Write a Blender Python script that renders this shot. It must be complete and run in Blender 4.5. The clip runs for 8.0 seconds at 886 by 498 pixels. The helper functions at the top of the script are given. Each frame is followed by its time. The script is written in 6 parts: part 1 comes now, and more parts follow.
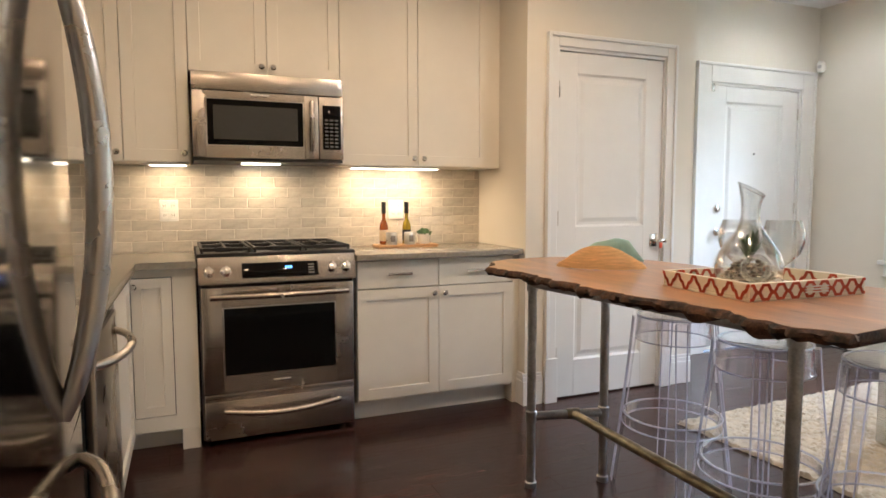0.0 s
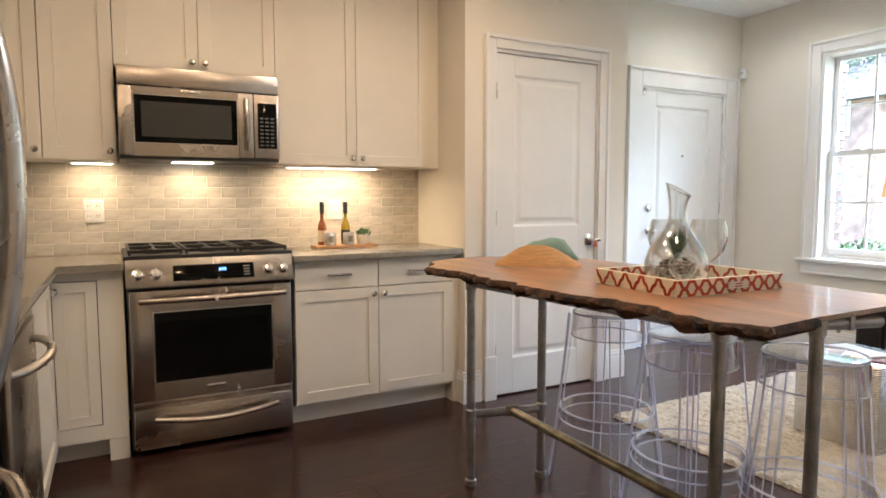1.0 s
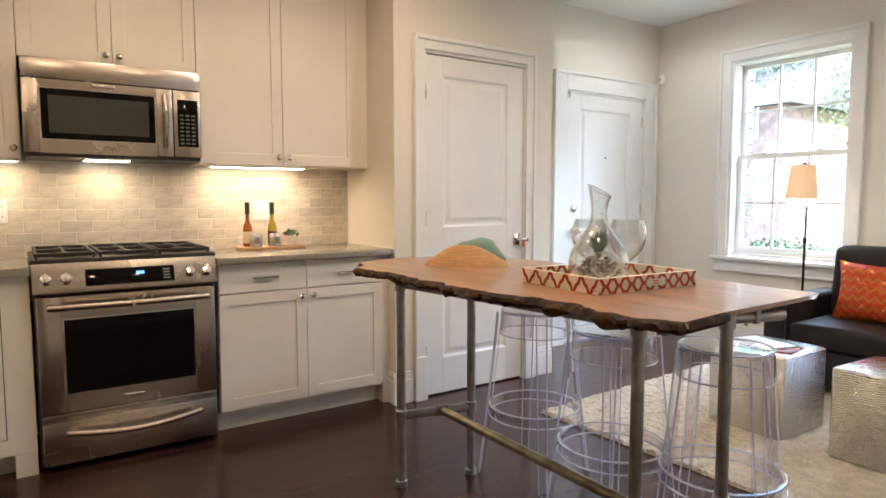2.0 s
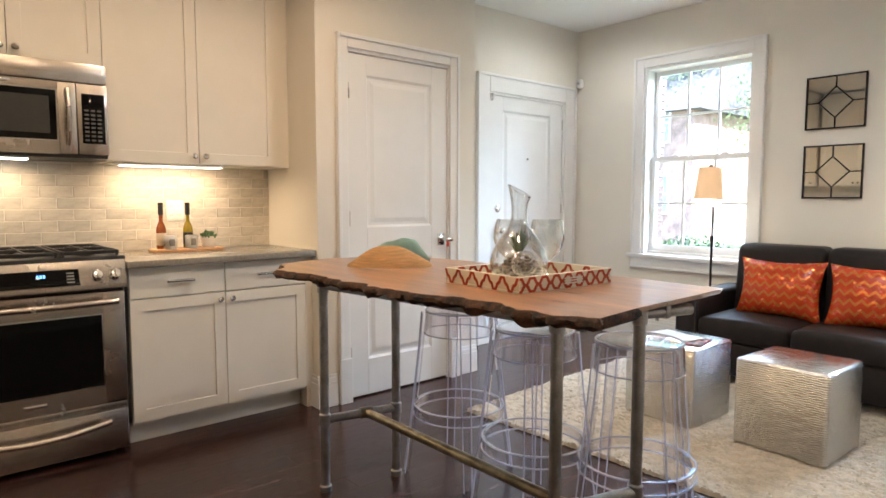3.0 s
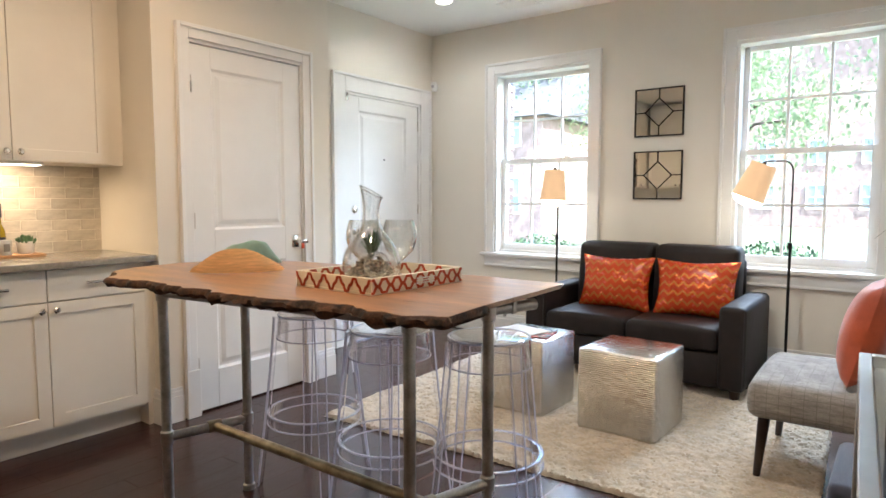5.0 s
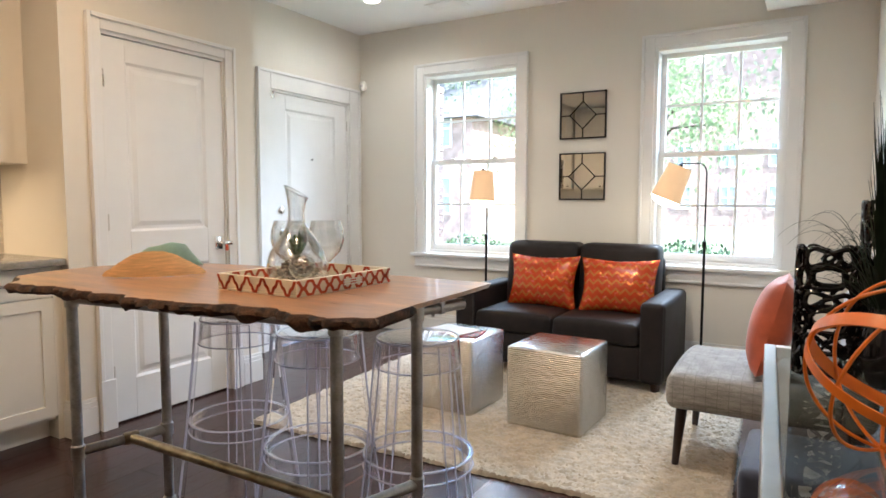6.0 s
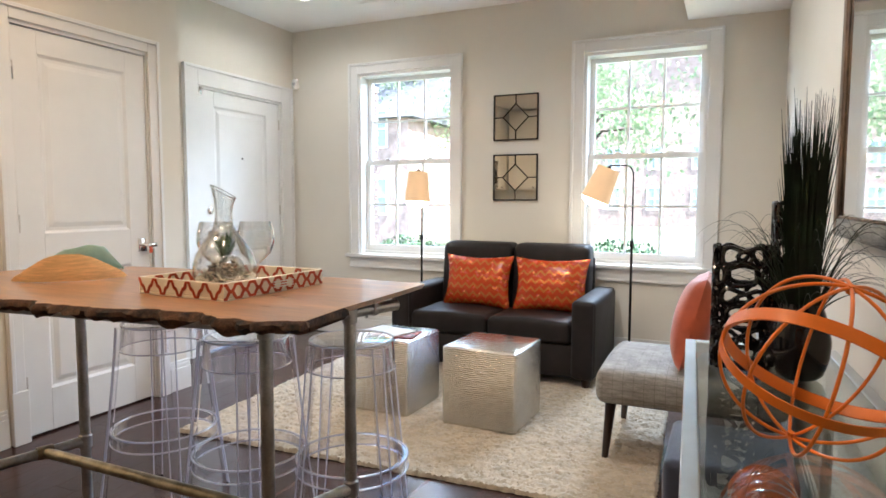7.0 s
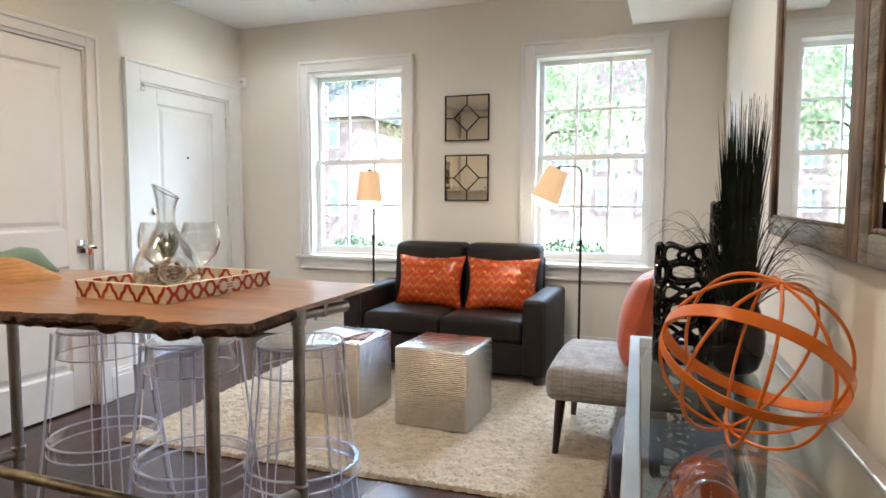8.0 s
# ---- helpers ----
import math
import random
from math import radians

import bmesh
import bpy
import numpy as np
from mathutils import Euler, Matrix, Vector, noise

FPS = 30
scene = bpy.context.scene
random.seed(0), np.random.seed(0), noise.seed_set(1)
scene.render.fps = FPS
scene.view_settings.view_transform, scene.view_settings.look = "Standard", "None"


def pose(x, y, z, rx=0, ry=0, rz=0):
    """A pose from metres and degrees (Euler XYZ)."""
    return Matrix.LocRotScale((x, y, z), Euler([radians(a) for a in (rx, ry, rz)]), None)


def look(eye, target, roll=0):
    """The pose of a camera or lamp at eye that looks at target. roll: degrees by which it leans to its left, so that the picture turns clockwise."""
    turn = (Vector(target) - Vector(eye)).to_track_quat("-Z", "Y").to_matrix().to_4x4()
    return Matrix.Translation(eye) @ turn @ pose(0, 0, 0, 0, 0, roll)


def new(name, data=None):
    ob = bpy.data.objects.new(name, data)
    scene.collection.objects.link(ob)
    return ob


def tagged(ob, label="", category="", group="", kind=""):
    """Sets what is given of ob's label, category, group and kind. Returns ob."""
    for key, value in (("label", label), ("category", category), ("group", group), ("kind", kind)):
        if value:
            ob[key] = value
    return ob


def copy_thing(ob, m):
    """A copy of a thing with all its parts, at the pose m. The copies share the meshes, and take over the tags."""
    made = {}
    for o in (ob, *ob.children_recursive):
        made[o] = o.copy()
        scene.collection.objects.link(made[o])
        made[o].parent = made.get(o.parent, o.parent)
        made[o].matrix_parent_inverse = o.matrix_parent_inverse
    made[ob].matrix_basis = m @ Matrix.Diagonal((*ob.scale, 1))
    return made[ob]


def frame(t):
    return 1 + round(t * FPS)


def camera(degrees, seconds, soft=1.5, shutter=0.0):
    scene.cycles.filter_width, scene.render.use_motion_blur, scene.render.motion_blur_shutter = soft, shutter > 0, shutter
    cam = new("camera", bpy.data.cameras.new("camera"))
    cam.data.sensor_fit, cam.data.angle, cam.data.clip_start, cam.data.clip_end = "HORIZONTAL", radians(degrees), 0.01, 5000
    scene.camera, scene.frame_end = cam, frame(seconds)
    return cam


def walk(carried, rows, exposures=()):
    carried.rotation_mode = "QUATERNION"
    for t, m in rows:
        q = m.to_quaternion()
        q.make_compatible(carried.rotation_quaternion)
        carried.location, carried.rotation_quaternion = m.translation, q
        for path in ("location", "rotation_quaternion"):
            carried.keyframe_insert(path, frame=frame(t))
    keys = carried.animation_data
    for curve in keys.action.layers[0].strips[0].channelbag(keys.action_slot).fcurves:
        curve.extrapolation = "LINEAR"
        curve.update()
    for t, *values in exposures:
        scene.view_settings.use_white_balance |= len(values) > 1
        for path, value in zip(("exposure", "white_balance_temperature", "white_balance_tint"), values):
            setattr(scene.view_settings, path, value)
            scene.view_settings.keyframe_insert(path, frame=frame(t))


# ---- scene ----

# ---- camera and walk ----
cam = camera(70.7, 8.0, soft=1.6)
PATH = [
    (0.0, 0.0, 0.0, 1.220, -22.47, -4.65, 0.12), (0.5, 0.005, -0.002, 1.220, -25.07, -4.66, 0.10), (1.0, 0.011, -0.004, 1.220, -27.83, -4.66, 0.09),
    (1.5, 0.017, -0.006, 1.221, -30.83, -4.65, 0.06), (3.0, 0.040, -0.014, 1.221, -40.72, -4.62, -0.02), (3.5, 0.048, -0.016, 1.221, -43.97, -4.60, -0.02),
    (4.0, 0.056, -0.019, 1.221, -47.14, -4.59, -0.02), (4.5, 0.064, -0.023, 1.221, -50.26, -4.57, -0.04), (6.0, 0.085, -0.034, 1.220, -59.65, -4.49, -0.08),
    (6.5, 0.091, -0.038, 1.220, -62.67, -4.46, -0.12), (7.0, 0.095, -0.042, 1.220, -65.44, -4.43, -0.16), (7.5, 0.098, -0.046, 1.219, -67.82, -4.41, -0.16),
    (8.0, 0.100, -0.051, 1.219, -69.73, -4.38, -0.16)]
walk(cam, [(t, pose(x, y, z, 90 + p, r, w)) for t, x, y, z, w, p, r in PATH],
     exposures=[(0.0, 3.25, 5950, 10), (8.0, 3.25, 5950, 10)])

# ---- plan, in metres ----
XW, XS, YB, YC, YE, YR = 4.91, 1.82, 3.785, 3.15, 3.70, -0.365   # window wall, kitchen end, kitchen back, closet wall, entry wall, mirror wall
CEIL, CT = 2.77, 0.925                                          # ceiling, counter top
XL, XFAR = -0.88, -3.0                                          # kitchen's left wall, hall end
UF, BF = 3.46, 3.22                                             # fronts of upper and base cabinets

# ---- world, sun, lights ----
world = bpy.data.worlds.new("sky")
scene.world = world
world.use_nodes = True
wn = world.node_tree
sky = wn.nodes.new("ShaderNodeTexSky")
sky.sky_type, sky.sun_disc, sky.sun_elevation, sky.sun_rotation = "NISHITA", False, radians(52), radians(188.5)
wn.nodes["Background"].inputs[1].default_value = 0.15
wn.links.new(sky.outputs[0], wn.nodes["Background"].inputs[0])


def lamp(name, kind, m, energy, color, **kw):
    data = bpy.data.lights.new(name, kind)
    data.energy, data.color = energy, color
    for k, v in kw.items():
        if k == "size":
            data.size = v
        elif k == "size_y":
            data.shape, data.size_y = "RECTANGLE", v
        elif k == "angle":
            data.angle = v
        elif k == "radius":
            data.shadow_soft_size = v
        elif k == "spread":
            data.spread = v
        elif k == "spot":
            data.spot_size, data.spot_blend = v, 0.6
    ob = new(name, data)
    ob.matrix_world = m
    return ob


lamp("sun", "SUN", look((1, -18, 26), (4, 2, 0)), 4.5, (1, 0.97, 0.93), angle=radians(0.6))
WARM, SOFTWARM, DAY = (1.0, 0.67, 0.36), (1.0, 0.80, 0.58), (0.76, 0.88, 1.0)
for yy in (2.53, 0.55):     # added area lamps out of view over each window, standing in for skylight
    lamp("sky_fill", "AREA", look((XW + 2.6, yy, 3.85), (2.2, yy, 1.1)), 60, DAY, size=2.0, size_y=1.1)
# most of these cans are unseen, added to light kitchen, room and hall
CANS = [(0.45, 2.30), (1.55, 2.30), (-0.4, 1.0), (4.13, 2.98), (2.7, 1.0), (1.0, 0.9), (-1.8, 0.0)]
for cx, cy in CANS:
    warm = -1 < cx < 2
    lamp("downlight_glow", "SPOT", look((cx, cy, CEIL - 0.03), (cx, cy, 0)), 3.7 if warm else (2.6 if cx > 4 else 9.0), (1, 0.68, 0.40) if warm else (1, 0.95, 0.88), radius=0.06, spot=radians(172))
for x0, x1 in ((-0.16, 0.02), (0.30, 0.50), (0.92, 1.08), (1.10, 1.26), (1.28, 1.44)):
    zz = 1.385 if x0 != 0.30 else 1.375
    lamp("strip_glow", "AREA", look(((x0 + x1) / 2, 3.63, zz), ((x0 + x1) / 2, 3.71, 0)), 0.15, WARM, size=x1 - x0, size_y=0.05)

# ---- materials ----


def mat(name, c, rough=0.5, metal=0.0, var=0.06, scale=5.0, bump=0.0, bscale=120.0, stretch=(1, 1, 1), coat=0.0, trans=0.0, ior=1.45, emit=0.0, dark=None, thick=(0.35, 0.7),
        each=0.0, sheen=0.0, fine=0.0):
    """A procedural surface: base colour varied at two scales, roughness varied, fine relief."""
    m = bpy.data.materials.new(name)
    m.use_nodes = True
    nt = m.node_tree
    b = nt.nodes["Principled BSDF"]
    L = nt.links.new
    co = nt.nodes.new("ShaderNodeTexCoord")
    mp = nt.nodes.new("ShaderNodeMapping")
    mp.inputs["Scale"].default_value = stretch
    L(co.outputs["Object"], mp.inputs[0])
    n1 = nt.nodes.new("ShaderNodeTexNoise")
    n1.inputs["Scale"].default_value, n1.inputs["Detail"].default_value, n1.inputs["Roughness"].default_value = scale, 6, 0.6
    L(mp.outputs[0], n1.inputs[0])
    ramp = nt.nodes.new("ShaderNodeValToRGB")
    d = dark or tuple(max(0, v * (1 - 2 * var)) for v in c)
    li = tuple(min(1, v * (1 + var)) for v in c)
    ramp.color_ramp.elements[0].position, ramp.color_ramp.elements[1].position = thick
    ramp.color_ramp.elements[0].color, ramp.color_ramp.elements[1].color = (*d, 1), (*li, 1)
    L(n1.outputs[0], ramp.inputs[0])
    out = ramp.outputs[0]
    if fine:
        n3 = nt.nodes.new("ShaderNodeTexNoise")
        n3.inputs["Scale"].default_value, n3.inputs["Detail"].default_value = scale * 9, 4
        L(mp.outputs[0], n3.inputs[0])
        mr = nt.nodes.new("ShaderNodeMapRange")
        mr.inputs["From Min"].default_value, mr.inputs["From Max"].default_value = 0.3, 0.7
        mr.inputs["To Min"].default_value, mr.inputs["To Max"].default_value = 1 - fine, 1 + fine
        L(n3.outputs[0], mr.inputs[0])
        mx = nt.nodes.new("ShaderNodeVectorMath")
        mx.operation = "SCALE"
        L(out, mx.inputs[0]), L(mr.outputs[0], mx.inputs["Scale"])
        out = mx.outputs[0]
    if each:
        oi = nt.nodes.new("ShaderNodeObjectInfo")
        mr = nt.nodes.new("ShaderNodeMapRange")
        mr.inputs["To Min"].default_value, mr.inputs["To Max"].default_value = 1 - each, 1 + each
        L(oi.outputs["Random"], mr.inputs[0])
        mx = nt.nodes.new("ShaderNodeVectorMath")
        mx.operation = "SCALE"
        L(out, mx.inputs[0]), L(mr.outputs[0], mx.inputs["Scale"])
        out = mx.outputs[0]
    L(out, b.inputs["Base Color"])
    rr = nt.nodes.new("ShaderNodeMapRange")
    rr.inputs["To Min"].default_value, rr.inputs["To Max"].default_value = max(0, rough - 0.08 * (rough > 0.1)), min(1, rough + 0.08 * (rough > 0.1))
    L(n1.outputs[0], rr.inputs[0]), L(rr.outputs[0], b.inputs["Roughness"])
    b.inputs["Metallic"].default_value, b.inputs["IOR"].default_value = metal, ior
    b.inputs["Coat Weight"].default_value, b.inputs["Coat Roughness"].default_value = coat, 0.08
    b.inputs["Transmission Weight"].default_value, b.inputs["Sheen Weight"].default_value = trans, sheen
    if bump:
        n2 = nt.nodes.new("ShaderNodeTexNoise")
        n2.inputs["Scale"].default_value, n2.inputs["Detail"].default_value = bscale, 4
        L(mp.outputs[0], n2.inputs[0])
        bp = nt.nodes.new("ShaderNodeBump")
        bp.inputs["Strength"].default_value, bp.inputs["Distance"].default_value = bump, 0.004
        L(n2.outputs[0], bp.inputs["Height"]), L(bp.outputs[0], b.inputs["Normal"])
    if emit:
        b.inputs["Emission Color"].default_value, b.inputs["Emission Strength"].default_value = (*c, 1), emit
    return m


PAINT_WALL = mat("wall_paint", (0.76, 0.715, 0.635), 0.75, var=0.015, scale=1.5, bump=0.06, bscale=180)
PAINT_CEIL = mat("ceiling_paint", (0.86, 0.855, 0.84), 0.85, var=0.015, scale=1.2, bump=0.05, bscale=150)
PAINT_TRIM = mat("white_trim_paint", (0.80, 0.79, 0.77), 0.34, var=0.02, scale=3, bump=0.03, bscale=60)
PAINT_CAB = mat("cream_cabinet_paint", (0.78, 0.74, 0.66), 0.38, var=0.02, scale=3, bump=0.03, bscale=70)
FLOORWOOD = mat("dark_floor_wood", (0.058, 0.023, 0.018), 0.22, var=0.38, scale=3.0, stretch=(1.2, 14, 14), bump=0.10, bscale=14, each=0.30, fine=0.25)
SEAM = mat("floor_seam", (0.012, 0.006, 0.005), 0.6)
STEEL = mat("brushed_steel", (0.46, 0.42, 0.38), 0.28, 1.0, var=0.03, scale=2.5)
STEELH = mat("brushed_steel_across", (0.52, 0.47, 0.42), 0.26, 1.0, var=0.03, scale=2.5)
FRIDGE = mat("fridge_steel", (0.30, 0.27, 0.24), 0.09, 1.0, var=0.03, scale=2)
SATIN = mat("satin_steel", (0.60, 0.56, 0.52), 0.28, 1.0, var=0.04, scale=3)
CHROME = mat("polished_nickel", (0.75, 0.73, 0.70), 0.14, 1.0, var=0.03)
GALV = mat("galvanised_pipe", (0.50, 0.50, 0.49), 0.40, 0.9, var=0.14, scale=14, bump=0.15, bscale=90, fine=0.12)
BRASSY = mat("worn_pipe", (0.42, 0.37, 0.27), 0.38, 0.9, var=0.22, scale=14, bump=0.15, bscale=90)
BLACKGLASS = mat("black_glass", (0.004, 0.004, 0.004), 0.06, var=0.1, ior=1.28)
IRON = mat("cast_iron", (0.018, 0.017, 0.017), 0.5, var=0.2, scale=20, bump=0.2)
BLACKPL = mat("black_plastic", (0.02, 0.02, 0.02), 0.4)
COUNTER = mat("grey_quartz", (0.29, 0.265, 0.225), 0.22, var=0.10, scale=60, coat=0.2, fine=0.12)
TILE = mat("marble_tile", (0.56, 0.515, 0.44), 0.24, var=0.12, scale=9, stretch=(1, 1, 2.4), coat=0.25, each=0.10, bump=0.04, bscale=30)
GROUT = mat("pale_grout", (0.70, 0.65, 0.56), 0.85, var=0.05, scale=30, bump=0.2, bscale=200)

def clear(name, tint, gloss=0.35, rough=0.01, power=3.5, least=0.03, milk=None):
    """Thin clear glass or acrylic: light passes straight, gloss grows at grazing angles."""
    m = bpy.data.materials.new(name)
    m.use_nodes = True
    nt = m.node_tree
    L = nt.links.new
    nt.nodes.remove(nt.nodes["Principled BSDF"])
    tr, gl, mix, lw = (nt.nodes.new(k) for k in ("ShaderNodeBsdfTransparent", "ShaderNodeBsdfGlossy", "ShaderNodeMixShader", "ShaderNodeLayerWeight"))
    tr.inputs["Color"].default_value = (*tint, 1)
    gl.inputs["Roughness"].default_value = rough
    pw, ad = nt.nodes.new("ShaderNodeMath"), nt.nodes.new("ShaderNodeMath")
    pw.operation, pw.inputs[1].default_value = "POWER", power
    ad.operation, ad.use_clamp, ad.inputs[1].default_value, ad.inputs[2].default_value = "MULTIPLY_ADD", True, gloss * 2, least
    L(lw.outputs["Facing"], pw.inputs[0]), L(pw.outputs[0], ad.inputs[0]), L(ad.outputs[0], mix.inputs[0])
    L(tr.outputs[0], mix.inputs[1]), L(gl.outputs[0], mix.inputs[2])
    out = mix.outputs[0]
    if milk:                                    # milk is a pale colour painting the light cut edges catch and scatter
        df, m2 = nt.nodes.new("ShaderNodeBsdfTranslucent"), nt.nodes.new("ShaderNodeMixShader")
        df.inputs["Color"].default_value, m2.inputs[0].default_value = (*milk, 1), 0.38
        L(out, m2.inputs[1]), L(df.outputs[0], m2.inputs[2])
        out = m2.outputs[0]
    L(out, nt.nodes["Material Output"].inputs[0])
    return m


GLASS = clear("clear_glass", (0.985, 0.99, 0.985), 0.6, power=2.2, least=0.09)
TOPGLASS = clear("table_glass", (0.86, 0.92, 0.90), 0.42, power=2.8, least=0.04)
ACRYL = clear("clear_acrylic", (0.98, 0.975, 0.995), 0.5, power=2.4, least=0.04)
GLASSRIM = clear("thick_glass", (0.97, 0.98, 0.97), 0.6, rough=0.03, power=1.4, least=0.24)
# pale lavender so that the stool edges look lit
ACRYLGLINT = clear("acrylic_edge_glint", (0.93, 0.92, 0.99), 0.40, rough=0.15, power=1.0, least=0.22, milk=(0.93, 0.92, 1.0))
PANE = clear("window_glass", (0.98, 0.99, 0.99), 0.12)
MIRROR = mat("mirror_glass", (0.86, 0.88, 0.87), 0.02, 1.0, var=0.01)
SLAB = mat("slab_wood", (0.41, 0.21, 0.105), 0.30, var=0.22, scale=2.2, stretch=(9, 1.1, 9), coat=0.35, bump=0.05, bscale=12, fine=0.14)
BARK = mat("live_edge_bark", (0.075, 0.034, 0.018), 0.75, var=0.5, scale=22, bump=0.9, bscale=55, fine=0.4)
LEATHER = mat("charcoal_leather", (0.018, 0.0135, 0.0125), 0.52, var=0.15, scale=8, bump=0.18, bscale=220, ior=1.31)
SEAMTHREAD = mat("dark_piping", (0.02, 0.017, 0.016), 0.5)
RUGMAT = mat("ivory_shag", (0.52, 0.435, 0.315), 0.95, var=0.12, scale=18, bump=0.6, bscale=150, sheen=0.4, fine=0.08)
GREYWEAVE = mat("grey_weave", (0.36, 0.345, 0.325), 0.9, var=0.16, scale=7, stretch=(2, 2, 12), bump=0.35, bscale=260, sheen=0.2, fine=0.2)
WOODDARK = mat("dark_leg_wood", (0.03, 0.014, 0.010), 0.32, var=0.2, scale=12)
RUST = mat("rust_fabric", (0.46, 0.085, 0.030), 0.6, var=0.12, scale=9, bump=0.2, bscale=200, sheen=0.3)
NAVY = mat("navy_fabric", (0.05, 0.06, 0.10), 0.75, var=0.15, scale=9, bump=0.25, bscale=240, sheen=0.3)
SHADE = mat("cream_lamp_shade", (0.80, 0.52, 0.29), 0.8, var=0.03, bump=0.1, bscale=300, emit=0.055)
BLACKMET = mat("black_metal", (0.018, 0.016, 0.015), 0.42, 0.6)
GLOSSBLACK = mat("gloss_black_ceramic", (0.006, 0.006, 0.008), 0.09, var=0.1, coat=0.25, ior=1.4)
ORANGE = mat("orange_metal", (0.78, 0.19, 0.015), 0.36, var=0.10, scale=10, coat=0.2)
ORANGEGL = mat("orange_glaze", (0.60, 0.10, 0.025), 0.10, var=0.15, scale=14, coat=0.9)
GRASSBL = mat("dark_grass", (0.012, 0.028, 0.014), 0.5, var=0.35, scale=20)
FRAMEWOOD = mat("weathered_frame_wood", (0.22, 0.15, 0.10), 0.6, var=0.35, scale=5, stretch=(8, 8, 1), bump=0.4, bscale=30, fine=0.25)
FRAMEGREY = mat("weathered_grey_wood", (0.25, 0.23, 0.20), 0.6, var=0.3, scale=5, stretch=(1, 8, 8), bump=0.4, bscale=30, fine=0.25)
CREAM = mat("cream_lacquer", (0.80, 0.72, 0.58), 0.3, var=0.04)
REDPAT = mat("brick_red_lacquer", (0.55, 0.085, 0.035), 0.4, var=0.08)
STRAW = mat("orange_straw", (0.86, 0.54, 0.25), 0.75, var=0.10, scale=10, stretch=(2, 2, 18), bump=0.25, bscale=60)
MINT = mat("mint_cloth", (0.42, 0.62, 0.53), 0.85, var=0.10, scale=10, bump=0.3, bscale=200, sheen=0.3)
GREEN = mat("succulent_green", (0.10, 0.19, 0.08), 0.45, var=0.3, scale=25)
PEBBLE = mat("pebbles", (0.42, 0.32, 0.24), 0.6, var=0.5, scale=60, fine=0.4)
BOARDWOOD = mat("light_board_wood", (0.52, 0.29, 0.13), 0.45, var=0.15, scale=4, stretch=(1, 10, 10))
WHITEPL = mat("white_plastic", (0.78, 0.77, 0.73), 0.35, var=0.02)
TIN = mat("brushed_tin", (0.62, 0.61, 0.59), 0.3, 1.0, var=0.1, scale=20)
OILRED = mat("amber_oil", (0.28, 0.07, 0.015), 0.06, var=0.1, coat=0.8)
OILYEL = mat("olive_oil", (0.34, 0.24, 0.02), 0.06, var=0.1, coat=0.8)
LABEL = mat("cream_label", (0.62, 0.52, 0.38), 0.6)
SOIL = mat("soil", (0.03, 0.02, 0.015), 0.9)
LAMPGLOW = mat("lit_diffuser", (1.0, 0.86, 0.62), 0.5, emit=1.6)
CANGLOW = mat("lit_can", (1.0, 0.88, 0.70), 0.5, emit=1.3)
CLOCK = mat("blue_digits", (0.12, 0.35, 1.0), 0.5, emit=0.35)
PAPER = mat("magazine_paper", (0.70, 0.68, 0.66), 0.35, var=0.05)
PAPERRED = mat("magazine_cover", (0.30, 0.07, 0.06), 0.25, var=0.5, scale=30)
# near-black colour painting the shade inside gaps, slots and the vent
DARKGAP = mat("shadow_gap", (0.03, 0.024, 0.02), 0.8)
MULLSTEEL = mat("console_metal", (0.66, 0.68, 0.70), 0.34, 1.0, var=0.08)


def silver_mat():
    """Silver leather embossed with a crocodile pattern."""
    m = mat("silver_croc", (0.68, 0.665, 0.64), 0.21, 1.0, var=0.05, scale=10)
    nt = m.node_tree
    co = nt.nodes.new("ShaderNodeTexCoord")
    mp = nt.nodes.new("ShaderNodeMapping")
    mp.inputs["Scale"].default_value = (1, 1, 1)
    wv = nt.nodes.new("ShaderNodeTexWave")
    wv.wave_type, wv.bands_direction = "BANDS", "Z"
    wv.inputs["Scale"].default_value, wv.inputs["Distortion"].default_value, wv.inputs["Detail"].default_value, wv.inputs["Detail Scale"].default_value = 30.0, 5.0, 2.0, 1.1
    bp = nt.nodes.new("ShaderNodeBump")
    bp.inputs["Strength"].default_value, bp.inputs["Distance"].default_value = 0.68, 0.0029
    L = nt.links.new
    L(co.outputs["Object"], mp.inputs[0]), L(mp.outputs[0], wv.inputs["Vector"])
    L(wv.outputs["Color"], bp.inputs["Height"]), L(bp.outputs[0], nt.nodes["Principled BSDF"].inputs["Normal"])
    return m


